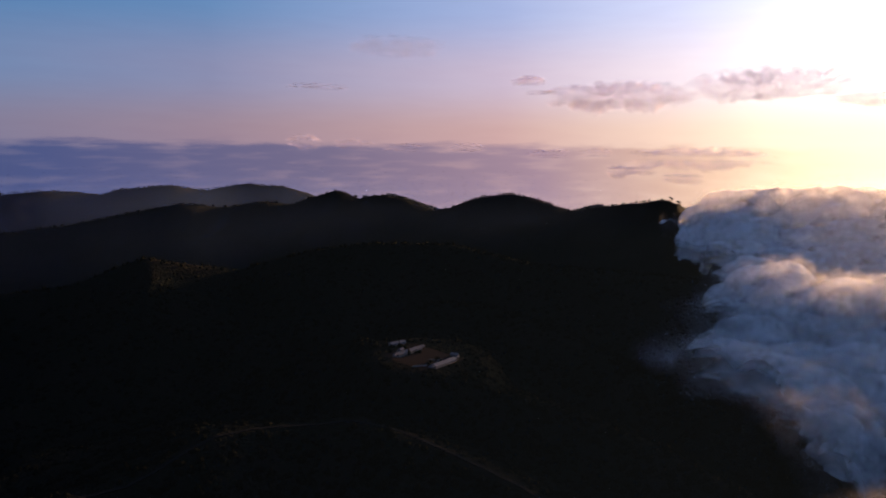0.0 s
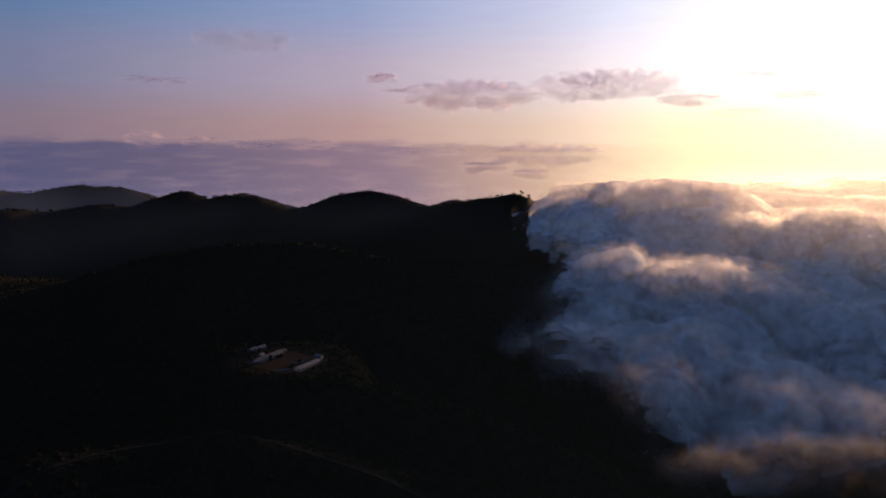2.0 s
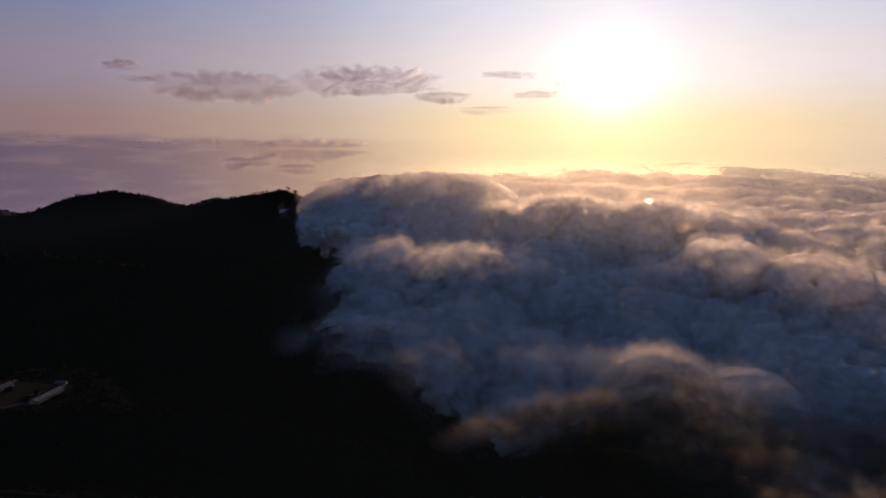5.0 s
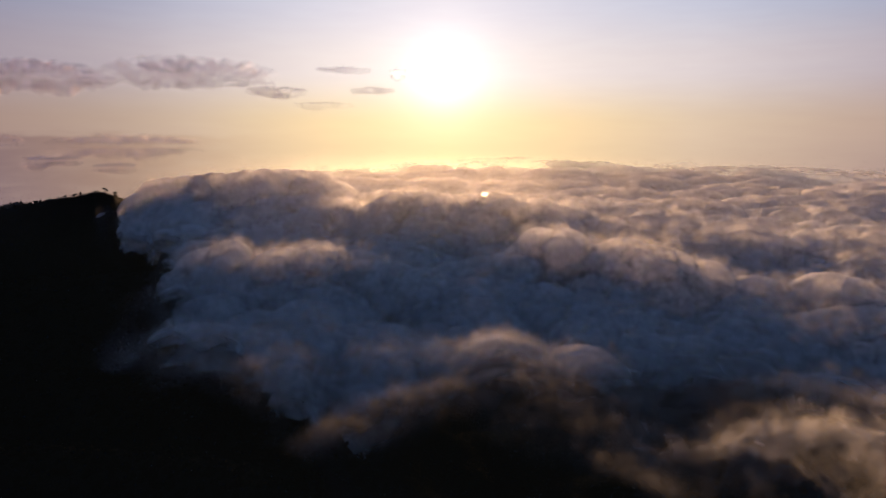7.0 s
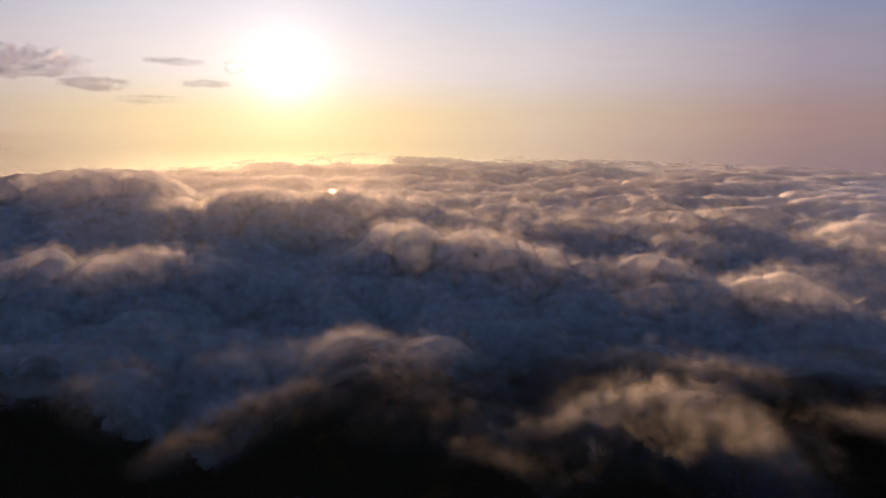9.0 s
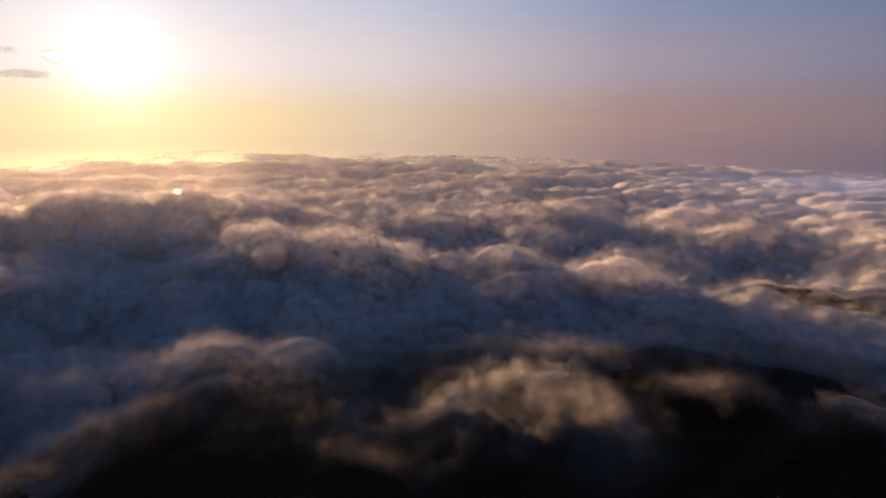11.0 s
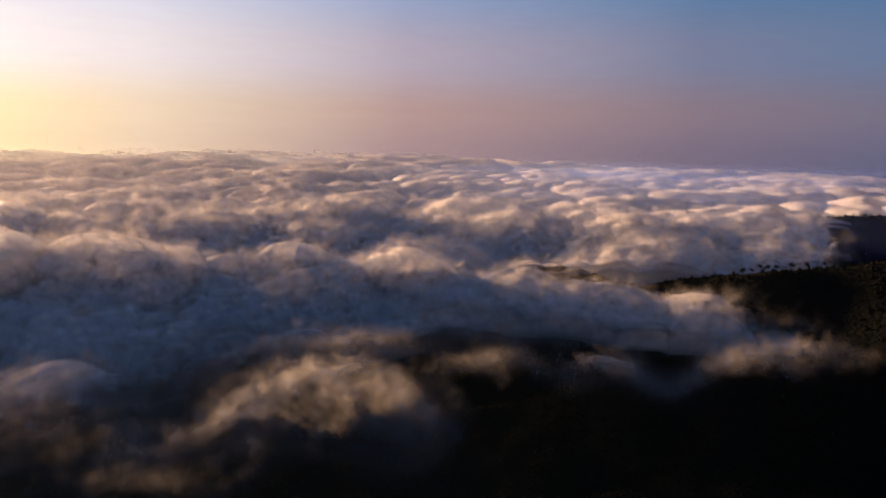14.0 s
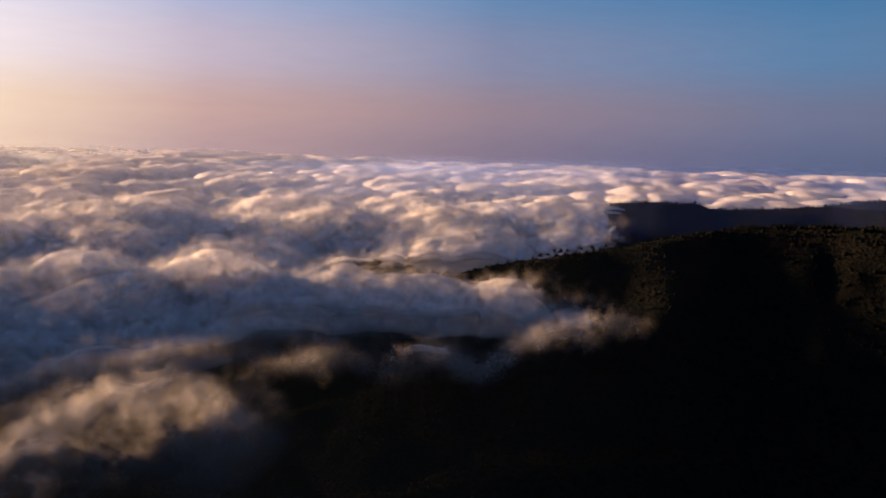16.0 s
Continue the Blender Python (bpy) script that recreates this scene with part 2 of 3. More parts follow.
# near-black base: the hills' lack of direct sun is put into the colour
dimmed_forest_floor, ft, fs = material("dimmed_forest_floor")
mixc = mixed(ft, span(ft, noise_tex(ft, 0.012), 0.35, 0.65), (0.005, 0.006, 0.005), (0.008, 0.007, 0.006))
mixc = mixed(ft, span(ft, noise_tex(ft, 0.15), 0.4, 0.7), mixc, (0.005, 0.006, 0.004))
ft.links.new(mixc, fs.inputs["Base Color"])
fs.inputs["Roughness"].default_value, fs.inputs["Specular IOR Level"].default_value = 0.9, 0.0
relief(ft, fs, noise_tex(ft, 0.16, 3), 5.0)

R, A = polar(12, 4950, 360, 0.4, 2.0)
R[0] = 0.3
GX, GY = R * np.sin(A), R * np.cos(A)
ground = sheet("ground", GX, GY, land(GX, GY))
ground.data.materials.append(dimmed_forest_floor)
tagged(ground, "dark forested hills falling to a cloud-filled valley", "ground", kind="structure")

# ---- clouds ----
# swells of the cloud sea: heading, distance, radius along and across the line of sight, height
SWELLS = [(-24, 1700, 130, 170, 55), (-18, 1800, 170, 260, 66), (-11, 1780, 150, 220, 46), (-8, 1500, 110, 120, 40), (-2, 1480, 120, 170, 56), (5, 1480, 110, 150, 50),
          (-21, 1060, 60, 70, 34), (-16, 1050, 65, 90, 44), (-10, 1040, 55, 80, 38), (-4, 970, 50, 70, 6),
          (8, 1100, 60, 90, 46), (14, 1100, 60, 110, 40), (20, 1060, 55, 100, 38), (27, 960, 50, 80, 26), (33, 1090, 45, 50, 46), (40, 1010, 60, 110, 26), (46, 990, 60, 90, 26),
          (29, 535, 34, 34, 24), (33.5, 510, 30, 30, 10), (38, 545, 42, 48, 27), (45, 510, 38, 44, 12), (49.5, 525, 35, 32, 8), (19, 520, 40, 42, 8), (13, 660, 50, 60, 20), (5, 700, 60, 60, 8), (-6, 760, 60, 60, 8),
          (-22, 840, 50, 70, 26), (1, 590, 40, 40, 5), (60, 955, 34, 60, -8), (65, 945, 34, 70, 2), (71, 940, 32, 70, 4), (75.5, 940, 28, 50, -4), (63, 1030, 50, 150, -24), (62, 720, 30, 40, 10), (52, 640, 30, 36, 4), (22, 780, 50, 60, 16), (-14, 880, 50, 60, 22)]
# gaps where the air is clear down to the trees: heading, distance, radii, depth
GAPS = [(48, 720, 75, 120, 0.9), (58, 620, 90, 110, 0.9), (55, 450, 90, 100, 0.85), (66, 600, 80, 100, 0.8), (-1, 480, 60, 80, 0.5), (-14, 560, 50, 50, 0.3),
        (24, 610, 45, 60, 0.6), (34, 440, 45, 60, 0.6), (12, 440, 60, 70, 0.5), (42, 640, 40, 70, 0.6), (48, 870, 35, 80, 0.5), (67, 840, 55, 150, 0.9), (57, 840, 50, 60, 0.6), (63, 1060, 45, 165, 0.95), (27, 820, 40, 60, 0.4)]
# the denser heads among the thin near mist
PUFFS = [(29, 530, 40, 42, 0.42), (38, 540, 46, 55, 0.46), (45, 505, 36, 40, 0.36), (-3, 650, 60, 80, 0.35), (13, 650, 50, 60, 0.45), (-6, 740, 60, 60, 0.35), (19, 520, 40, 45, 0.3), (4, 690, 50, 50, 0.35), (52, 640, 30, 30, 0.6), (62, 720, 30, 40, 0.4), (-14, 720, 90, 80, 0.4), (-12, 640, 90, 90, 0.45)]
# the headings between which cloud lies, by distance
EDGE = [(330, 14, 44), (440, -4, 49), (500, -14, 53), (600, -19, 58), (690, -22.5, 63), (755, -23.5, 79), (800, -26, 82), (850, -28, 83), (920, -27.5, 80), (1000, -26, 74), (1070, -25, 58), (1170, -24.5, 74),
        (1300, -25, 80), (1500, -26.6, 81), (1700, -27.8, 80), (1900, -28.9, 84), (2050, -30, 130), (2500, -17, 130), (4950, -13, 130)]


def hump(R, A, heading, far, along, across, high):
    d = (R - far) ** 2 / along ** 2 + ((A - radians(heading)) * far) ** 2 / across ** 2
    return high * np.exp(-d)


# how high the far rim of the sea stands, by heading
RIM = [(-100, 0.1), (-62, 0.2), (-48, -0.2), (-38, -0.35), (-26, -1.6), (-19.5, -2.5), (-10, -2.4), (0, -1.9), (16, -1.6), (29, -2.1), (44, -2.5), (58, -3.1), (68, -3.4), (100, -3.2), (140, -3)]


def cloud_top(R, A):
    deg = np.degrees(A)
    h, e = np.array(RIM, float).T
    rim = EYE.z + 4850 * np.tan(np.radians(np.interp(deg, h, e))) - 15
    level = 366 - 38 * step(R, 1480, 1180) - 22 * step(R, 1010, 840) + 26 * step(deg, 45, 15) * step(deg, -40, -15) * step(R, 900, 2000)
    level = level + (rim - level) * step(R, 1900, 4850)
    return level + sum(hump(R, A, *s) for s in SWELLS)


def outward(P):
    """Unit normals of a net of places, pointing up and out."""
    n = np.cross(np.gradient(P, axis=1), np.gradient(P, axis=0))
    return n / np.maximum(np.linalg.norm(n, axis=-1, keepdims=True), 1e-9)


def surface(rows, fine):
    """The top of the cloud on a net of rows and headings: places and how dense it is."""
    heads = np.radians(np.arange(-36, 118, fine))
    # the broad swells first, with more rows where they face the open valley
    R, A = np.meshgrid(np.geomspace(330, 4900, 900), heads, indexing="ij")

    def broad(R, A):
        X, Y = R * np.sin(A), R * np.cos(A)
        wx, wy = X + 90 * (rough(X / 200, Y / 200, 5, 3) - 0.5), Y + 90 * (rough(X / 200, Y / 200, 8, 3) - 0.5)
        away_ = step(R, 1700, 2600)
        flat = 1 - 0.92 * step(np.degrees(A), -8, -26) * step(R, 2000, 2600)
        lumps = (1 - away_) * 56 * (domes(wx / 230, wy / 230, 1) - 0.55) + away_ * (40 * (domes(wx / 420, wy / 420, 7) - 0.5) + 34 * (domes(wx / 185, wy / 185, 6) - 0.5))
        return cloud_top(R, A) + flat * lumps, flat

    Z, _ = broad(R, A)
    up = np.arctan2(Z - EYE.z, R)
    weight = np.abs(np.diff(up, axis=0)) + 0.28 * np.diff(np.log(R), axis=0) * 0.25
    for _ in range(3):
        weight = (np.roll(weight, 3, 1) + weight + np.roll(weight, -3, 1)) / 3
    run = np.concatenate([np.zeros((1, R.shape[1])), np.cumsum(weight, 0)])
    run /= run[-1]
    steps = np.linspace(0, 1, rows)
    R = np.stack([np.interp(steps, run[:, c], R[:, c]) for c in range(R.shape[1])], 1)
    for _ in range(3):
        wide_ = np.pad(R, ((0, 0), (8, 8)), mode="edge")
        R = sum(wide_[:, k:k + R.shape[1]] for k in range(17)) / 17
    A = np.broadcast_to(heads, R.shape)
    Z, flat = broad(R, A)
    P = np.stack([R * np.sin(A), R * np.cos(A), Z], -1)
    # heads upon heads: each finer crop of domes swells out of the last one
    for size, amount, seed in ((125, 72, 14), (60, 40, 4), (29, 15, 5), (14, 5.0, 6)):
        n = outward(P)
        cell = np.maximum(np.linalg.norm(np.gradient(P, axis=1), axis=-1), np.minimum(np.linalg.norm(np.gradient(P, axis=0), axis=-1), 0.02 * R))
        x, y, z = P[..., 0], P[..., 1], P[..., 2]
        w = size * 0.52
        qx = x + w * (rough(x / size, z / size + y / (2 * size), seed + 70, 3) - 0.5)
        qy = y + w * (rough(y / size, x / size, seed + 75, 3) - 0.5)
        qz = z + w * (rough(z / size + x / (3 * size), y / size, seed + 80, 3) - 0.5)
        swell = domes3(qx / size, qy / size, qz / size, seed) - 0.6
        calm = 1 - (0.5 if size < 100 else 0.2) * step(np.degrees(A), 28, 48)
        P = P + n * (flat * calm * amount * swell * step(size / cell, 3.0, 7))[..., None]
        if size == 60:
            loose = P
    X, Y, Z = P[..., 0], P[..., 1], P[..., 2]
    wisp = rough(X / 80, Y / 80, 61, 5)
    deg = np.degrees(A) + 9 * (wisp - 0.5) * np.minimum(900 / R, 1.0)
    far_, left_, right_ = np.array(EDGE, float).T
    soft = np.interp(R, [400, 900, 2000], [13, 7, 1.5])
    soft_left = np.where(R > 2000, 1.5 + 14 * step(R, 2000, 2600), soft)
    inside = step(deg - np.interp(R, far_, left_), -0.5 * soft_left, soft_left) * step(np.interp(R, far_, right_) - deg, -0.5 * soft, 1.2 * soft)
    dense = inside * step(Z - land(X, Y), -4, 30) * np.clip(0.14 + 0.86 * step(R, 560, 900) + sum(hump(R, A, *p) for p in PUFFS), 0, 1) * step(R, 345, 450)
    # near by, only the heads of the lumps are dense
    head = step(Z - cloud_top(R, A) - 20 * (wisp - 0.5), -22, 14)
    dense = dense * (1 - 0.45 * (1 - head) * step(R, 1000, 780))
    gap = 1 - np.prod([1 - np.clip(hump(R, A, *g), 0, 1) for g in GAPS], axis=0)
    dense = dense * (1 - np.clip(gap * (0.5 + wisp), 0, 0.97))
    dense = np.clip(dense * (1 - 1.3 * (1 - dense) * (0.9 - wisp)), 0, 1)
    dense = np.where(R > 1500, np.clip(dense * 1.4, 0, 1), dense)
    dense = np.where(R > 1000, step(dense, 0, 0.85), dense)
    # the farthest cloud thins out into the haze
    haze_ = 0.25 + 0.75 * step(np.degrees(A), 60, 10)
    dense = dense * (1 - step(R, 2600, 4700) * haze_ * (0.55 + 0.45 * step(rough(X / 260, Y / 420, 66, 4), 0.6, 0.4)))
    return R, P, loose, dense


def faded(mat, tree, body, alpha):
    """Lets what lies behind show through a shader by 1 - alpha."""
    fade = tree.nodes.new("ShaderNodeMixShader")
    tree.links.new(alpha, fade.inputs[0])
    tree.links.new(tree.nodes.new("ShaderNodeBsdfTransparent").outputs[0], fade.inputs[1])
    tree.links.new(body, fade.inputs[2])
    tree.links.new(fade.outputs[0], tree.nodes["Material Output"].inputs[0])
    return mat


def thickness(tree):
    attr = tree.nodes.new("ShaderNodeAttribute")
    attr.attribute_name = "thickness"
    return attr.outputs["Fac"]


def droplets(name, solid, grainy, onward=0.5):
    """Cloud stuff: takes light from either side and lets part of it through to what lies deeper."""
    mat, tree, shader = material(name)
    both = tree.nodes.new("ShaderNodeMixShader")
    both.inputs[0].default_value = onward
    tone = mixed(tree, noise_tex(tree, 0.01, 3), (0.90, 0.90, 0.92), (0.96, 0.95, 0.94))
    for slot, kind in ((1, "ShaderNodeBsdfDiffuse"), (2, "ShaderNodeBsdfTranslucent")):
        b = tree.nodes.new(kind)
        tree.links.new(tone, b.inputs[0])
        tree.links.new(b.outputs[0], both.inputs[slot])
    thrown = tree.nodes.new("ShaderNodeBsdfRefraction")
    thrown.inputs["Roughness"].default_value, thrown.inputs["IOR"].default_value = 0.72, 1.2
    tree.links.new(tone, thrown.inputs["Color"])
    body = tree.nodes.new("ShaderNodeMixShader")
    body.inputs[0].default_value = 0.35
    tree.links.new(both.outputs[0], body.inputs[1])
    tree.links.new(thrown.outputs[0], body.inputs[2])
    alpha = math_node(tree, "MULTIPLY", thickness(tree), solid)
    if grainy:
        grain = math_node(tree, "ADD", math_node(tree, "MULTIPLY", noise_tex(tree, 0.045, 4, 0.55), 0.6), math_node(tree, "MULTIPLY", noise_tex(tree, 0.13, 3, 0.55), 0.4))
        alpha = math_node(tree, "MULTIPLY", alpha, span(tree, grain, 0.34, 0.62, 1 - grainy, 1.0))
    return faded(mat, tree, body.outputs[0], alpha)


def tufts(name, centres, normals, radii, amounts, seed):
    """Soft six-sided tufts of mist, dense in the middle and nothing at the rim, turned every way, in one mesh."""
    rng = np.random.default_rng(seed)
    n = len(centres)
    a = rng.standard_normal((n, 3))
    a /= np.linalg.norm(a, axis=1, keepdims=True)
    b = np.cross(a, rng.standard_normal((n, 3)))
    b /= np.linalg.norm(b, axis=1, keepdims=True)
    turn = np.arange(6) * math.pi / 3
    rim = (np.cos(turn)[None, :, None] * a[:, None] + np.sin(turn)[None, :, None] * b[:, None]) * radii[:, None, None] * rng.uniform(0.7, 1.3, (n, 6, 1))
    v = np.concatenate([centres[:, None], centres[:, None] + rim], 1)
    k = np.arange(6)
    f = np.stack([np.zeros(6, int), k + 1, (k + 1) % 6 + 1], 1)
    f = (f[None] + (np.arange(n) * 7)[:, None, None]).reshape(-1, 3)
    me = bpy.data.meshes.new(name)
    me.vertices.add(n * 7)
    me.vertices.foreach_set("co", v.ravel())
    me.loops.add(f.size)
    me.loops.foreach_set("vertex_index", f.ravel())
    me.polygons.add(len(f))
    me.polygons.foreach_set("loop_start", np.arange(0, f.size, 3))
    me.polygons.foreach_set("use_smooth", np.ones(len(f), bool))
    me.update()
    values = np.zeros((n, 7))
    values[:, 0] = amounts
    me.attributes.new("thickness", "FLOAT", "POINT").data.foreach_set("value", values.ravel())
    me.normals_split_custom_set_from_vertices(np.repeat(normals, 7, axis=0))
    return new(name, me)


scene.cycles.transparent_max_bounces = 64
R, P, loose, dense = surface(600, 0.17)
N, soft_n = outward(P), outward(loose)
cloud_sea = new("cloud_sea")
tagged(cloud_sea, "billowing sea of evening cloud filling the valleys", "cloud", kind="stuff")
# skins of the cloud: the finely budded outside, a smoother one within, and the dense inside
for name, net, depth, every, solid, grainy, need in (
        ("cloud_top", P, 0, 1, 0.84, 0.3, 0.32), ("cloud_top", P, 14, 2, 0.8, 0.3, 0.45), ("cloud_inside", loose, 44, 2, 1.0, 0, 0.5)):
    Q = net[::every, ::every].copy()
    Q[..., 2] -= depth * np.interp(R[::every, ::every], [400, 1000, 2000, 3500], [0.8, 1, 0.8, 0.5])
    d = dense[::every, ::every]
    skin = sheet(name, Q[..., 0], Q[..., 1], Q[..., 2], step(d, need, need + 0.4), keep=d > need)
    skin.data.materials.append(droplets(name, solid, grainy, 0.42))
    skin.parent = cloud_sea

# loose mist round the heads
mist_mat = droplets("loose_mist", 0.25, 0.65)
picker = np.random.default_rng(77)
for low, high, count in ((-8, 4, 40000), (2, 11, 34000)):
    ok = np.flatnonzero((dense.ravel() > 0.04) & (R.ravel() < (4800 if high < 10 else 2400)))
    chance = 0.12 + step(R.ravel()[ok], 2000, 1100)
    pick = picker.choice(ok, count, p=chance / chance.sum())
    far_ = R.ravel()[pick]
    rise = picker.uniform(low, high, count) * np.interp(far_, [400, 1000, 2000, 3500], [0.8, 1.0, 0.8, 0.4])
    at_p = P.reshape(-1, 3)[pick] + N.reshape(-1, 3)[pick] * rise[:, None] + picker.normal(0, 1, (count, 3)) * (far_ * 0.002)[:, None]
    size = np.clip(far_ * np.radians(picker.uniform(0.35, 0.95, count)) * np.interp(far_, [550, 900], [1.6, 1.0]), 3.5, 24)
    amount = np.clip(dense.ravel()[pick], 0, 1) * np.interp(far_, [600, 950], [1.0, 0.6])
    mist = tufts("loose_mist", at_p, soft_n.reshape(-1, 3)[pick], size, amount, 300 + high)
    mist.data.materials.append(mist_mat)
    mist.parent = cloud_sea


# hazy air over the sea, seen against the low sun
air_mat, at_, as_ = material("sea_haze")
onward = at_.nodes.new("ShaderNodeBsdfRefraction")
onward.inputs["Roughness"].default_value, onward.inputs["IOR"].default_value = 0.75, 1.4
through_ = at_.nodes.new("ShaderNodeBsdfTranslucent")
air_mix = at_.nodes.new("ShaderNodeMixShader")
air_mix.inputs[0].default_value = 0.6
at_.links.new(through_.outputs[0], air_mix.inputs[1])
at_.links.new(onward.outputs[0], air_mix.inputs[2])
for b in (onward, through_):
    b.inputs["Color"].default_value = (0.92, 0.90, 0.86, 1)
thin = at_.nodes.new("ShaderNodeAttribute")
thin.attribute_name = "thickness"
air_fade = at_.nodes.new("ShaderNodeMixShader")
at_.links.new(thin.outputs["Fac"], air_fade.inputs[0])
at_.links.new(at_.nodes.new("ShaderNodeBsdfTransparent").outputs[0], air_fade.inputs[1])
at_.links.new(air_mix.outputs[0], air_fade.inputs[2])
at_.links.new(air_fade.outputs[0], at_.nodes["Material Output"].inputs[0])
sea_haze = new("sea_haze")
tagged(sea_haze, "thin golden evening haze over the sea of cloud", "haze", kind="stuff")
for far_off, weight in ((1000, 0.003), (1400, 0.004), (1900, 0.006), (2500, 0.008), (3200, 0.010), (4000, 0.012)):
    he, hd = np.meshgrid(np.linspace(-0.7, -20, 30), np.radians(np.arange(-36, 112, 1.0)), indexing="ij")
    hr = far_off * (1 + 0.06 * (rough(hd * 6, he / 40, 150 + far_off, 3) - 0.5))
    hz = EYE.z + hr * np.tan(np.radians(he))
    veil = weight * step(he, -0.9, -4.5) * step(np.degrees(hd), -30, -13) * (0.25 + 0.75 * step(np.degrees(hd), 66, 18)) * step(np.degrees(hd), 110, 80)
    curtain = sheet("haze_veil", hr * np.sin(hd), hr * np.cos(hd), hz, veil, keep=hz > 200)
    curtain.data.materials.append(air_mat)
    curtain.parent = sea_haze
# faint blue sheet added close by to lift the darkest tones, like veiling glare
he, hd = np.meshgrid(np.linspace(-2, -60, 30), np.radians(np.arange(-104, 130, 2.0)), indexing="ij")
veiling_glare_mat = air_mat.copy()
for n in veiling_glare_mat.node_tree.nodes:
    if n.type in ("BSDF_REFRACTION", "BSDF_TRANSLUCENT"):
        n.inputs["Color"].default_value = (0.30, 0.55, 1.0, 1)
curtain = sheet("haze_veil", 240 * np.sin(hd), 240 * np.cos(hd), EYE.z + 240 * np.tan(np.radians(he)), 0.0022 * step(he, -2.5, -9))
curtain.data.materials.append(veiling_glare_mat)
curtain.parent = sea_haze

# ---- clouds in the sky ----


def sky_cloud(h0, h1, low, high, label, far=4500, cover=0.75, seed=0, belly=0.62):
    """A long flat cloud with an uneven top, a hanging belly and ragged ends: skins one inside the other."""
    nu, nv = 120, 16
    u, v = np.meshgrid(np.linspace(-1, 1, nu), np.linspace(-1, 1, nv), indexing="ij")
    wide, tall = far * radians(h1 - h0) / 2, far * radians(high - low)
    deep = min(wide, tall * 3)
    mid = radians((h0 + h1) / 2)
    cx, cy = far * math.sin(mid), far * math.cos(mid)
    base = EYE.z + far * math.tan(radians(low + belly * (high - low)))
    ragged = rough(u * wide / 70 + seed, v * deep / 70, 80 + seed, 4)
    body = np.clip(1 - np.abs(u) ** 2.6 - v * v, 0, 1) ** 0.5 * np.clip(0.15 + 1.5 * ragged, 0, 1.15)
    lumps = domes(u * wide / 60 + seed, v * deep / 60, 90 + seed)
    hang = 0.35 + 0.9 * rough(u * wide / 110 + 9 * seed, v * 0.3, 95 + seed, 3)
    xs, ys, zs, al = [], [], [], []
    for size in (1.1, 1.0, 0.88, 0.74, 0.58, 0.4):
        for part_, way in ((np.full(u.shape, 1 - belly) * (0.5 + 0.6 * lumps), 1), (-belly * hang, -1)):
            a, b = u * wide * (0.75 + 0.25 * size), v * deep * size
            z = tall * size * body * part_
            xs.append((cx + a * math.cos(mid) + b * math.sin(mid))[::way])
            ys.append((cy - a * math.sin(mid) + b * math.cos(mid))[::way])
            zs.append((base + z)[::way])
            al.append((step(body, 0.15, 0.65) * cover)[::way])
    ob = sheet("sky_cloud", *(np.concatenate(w) for w in (xs, ys, zs, al)))
    ob.data.materials.append(veil_mat)
    return tagged(ob, label, "cloud", "clouds over the horizon")


veil_mat, vt, vs = material("thin_cloud")
vb = vt.nodes.new("ShaderNodeMixShader")
vb.inputs[0].default_value = 0.12
for slot, kind in ((1, "ShaderNodeBsdfDiffuse"), (2, "ShaderNodeBsdfTranslucent")):
    b = vt.nodes.new(kind)
    b.inputs[0].default_value = (0.68, 0.62, 0.82, 1)
    vt.links.new(b.outputs[0], vb.inputs[slot])
vf = vt.nodes.new("ShaderNodeMixShader")
va = vt.nodes.new("ShaderNodeAttribute")
va.attribute_name = "thickness"
vc = vt.nodes.new("ShaderNodeTexCoord")
vm = vt.nodes.new("ShaderNodeMapping")
vm.inputs["Scale"].default_value = (1, 1, 3.0)
vn = vt.nodes.new("ShaderNodeTexNoise")
vn.inputs["Scale"].default_value, vn.inputs["Detail"].default_value, vn.inputs["Roughness"].default_value = 0.008, 7, 0.62
vt.links.new(vc.outputs["Object"], vm.inputs[0])
vt.links.new(vm.outputs[0], vn.inputs["Vector"])
vt.links.new(math_node(vt, "MULTIPLY", va.outputs["Fac"], span(vt, vn.outputs["Fac"], 0.34, 0.62, 0.0, 0.16)), vf.inputs[0])
vt.links.new(vt.nodes.new("ShaderNodeBsdfTransparent").outputs[0], vf.inputs[1])
vr = vt.nodes.new("ShaderNodeBsdfRefraction")
vr.inputs["Roughness"].default_value, vr.inputs["IOR"].default_value = 0.8, 1.4
vx = vt.nodes.new("ShaderNodeMixShader")
vx.inputs[0].default_value = 0.12
vt.links.new(vb.outputs[0], vx.inputs[1])
vt.links.new(vr.outputs[0], vx.inputs[2])
vt.links.new(vx.outputs[0], vf.inputs[2])
vt.links.new(vf.outputs[0], vt.nodes["Material Output"].inputs[0])
sky_cloud(-39.6, -27, 3.0, 5.4, "long flat violet cloud with bright upper edge", seed=1)
sky_cloud(-28.6, -14.4, 3.9, 6.2, "long thin violet-grey cloud bar near the sun", cover=0.65, seed=2, belly=0.5)
sky_cloud(-42.7, -39.3, 5.45, 6.15, "small dark lens-shaped cloud with pale edge", seed=3, belly=0.2)
sky_cloud(-41.4, -38.4, 4.6, 5.0, "small violet scrap of cloud below the bar", cover=0.6, seed=13)
sky_cloud(-57.2, -48.2, 7.8, 9.2, "faint pink wisp of cloud in blue sky", cover=0.22, seed=4)
sky_cloud(-17.5, -11.8, 3.35, 4.3, "thin golden streak of cloud below the sun", cover=0.6, seed=5)
sky_cloud(-11.4, -6.2, 5.5, 6.1, "small thin streak of cloud beside the sun", cover=0.5, seed=6)
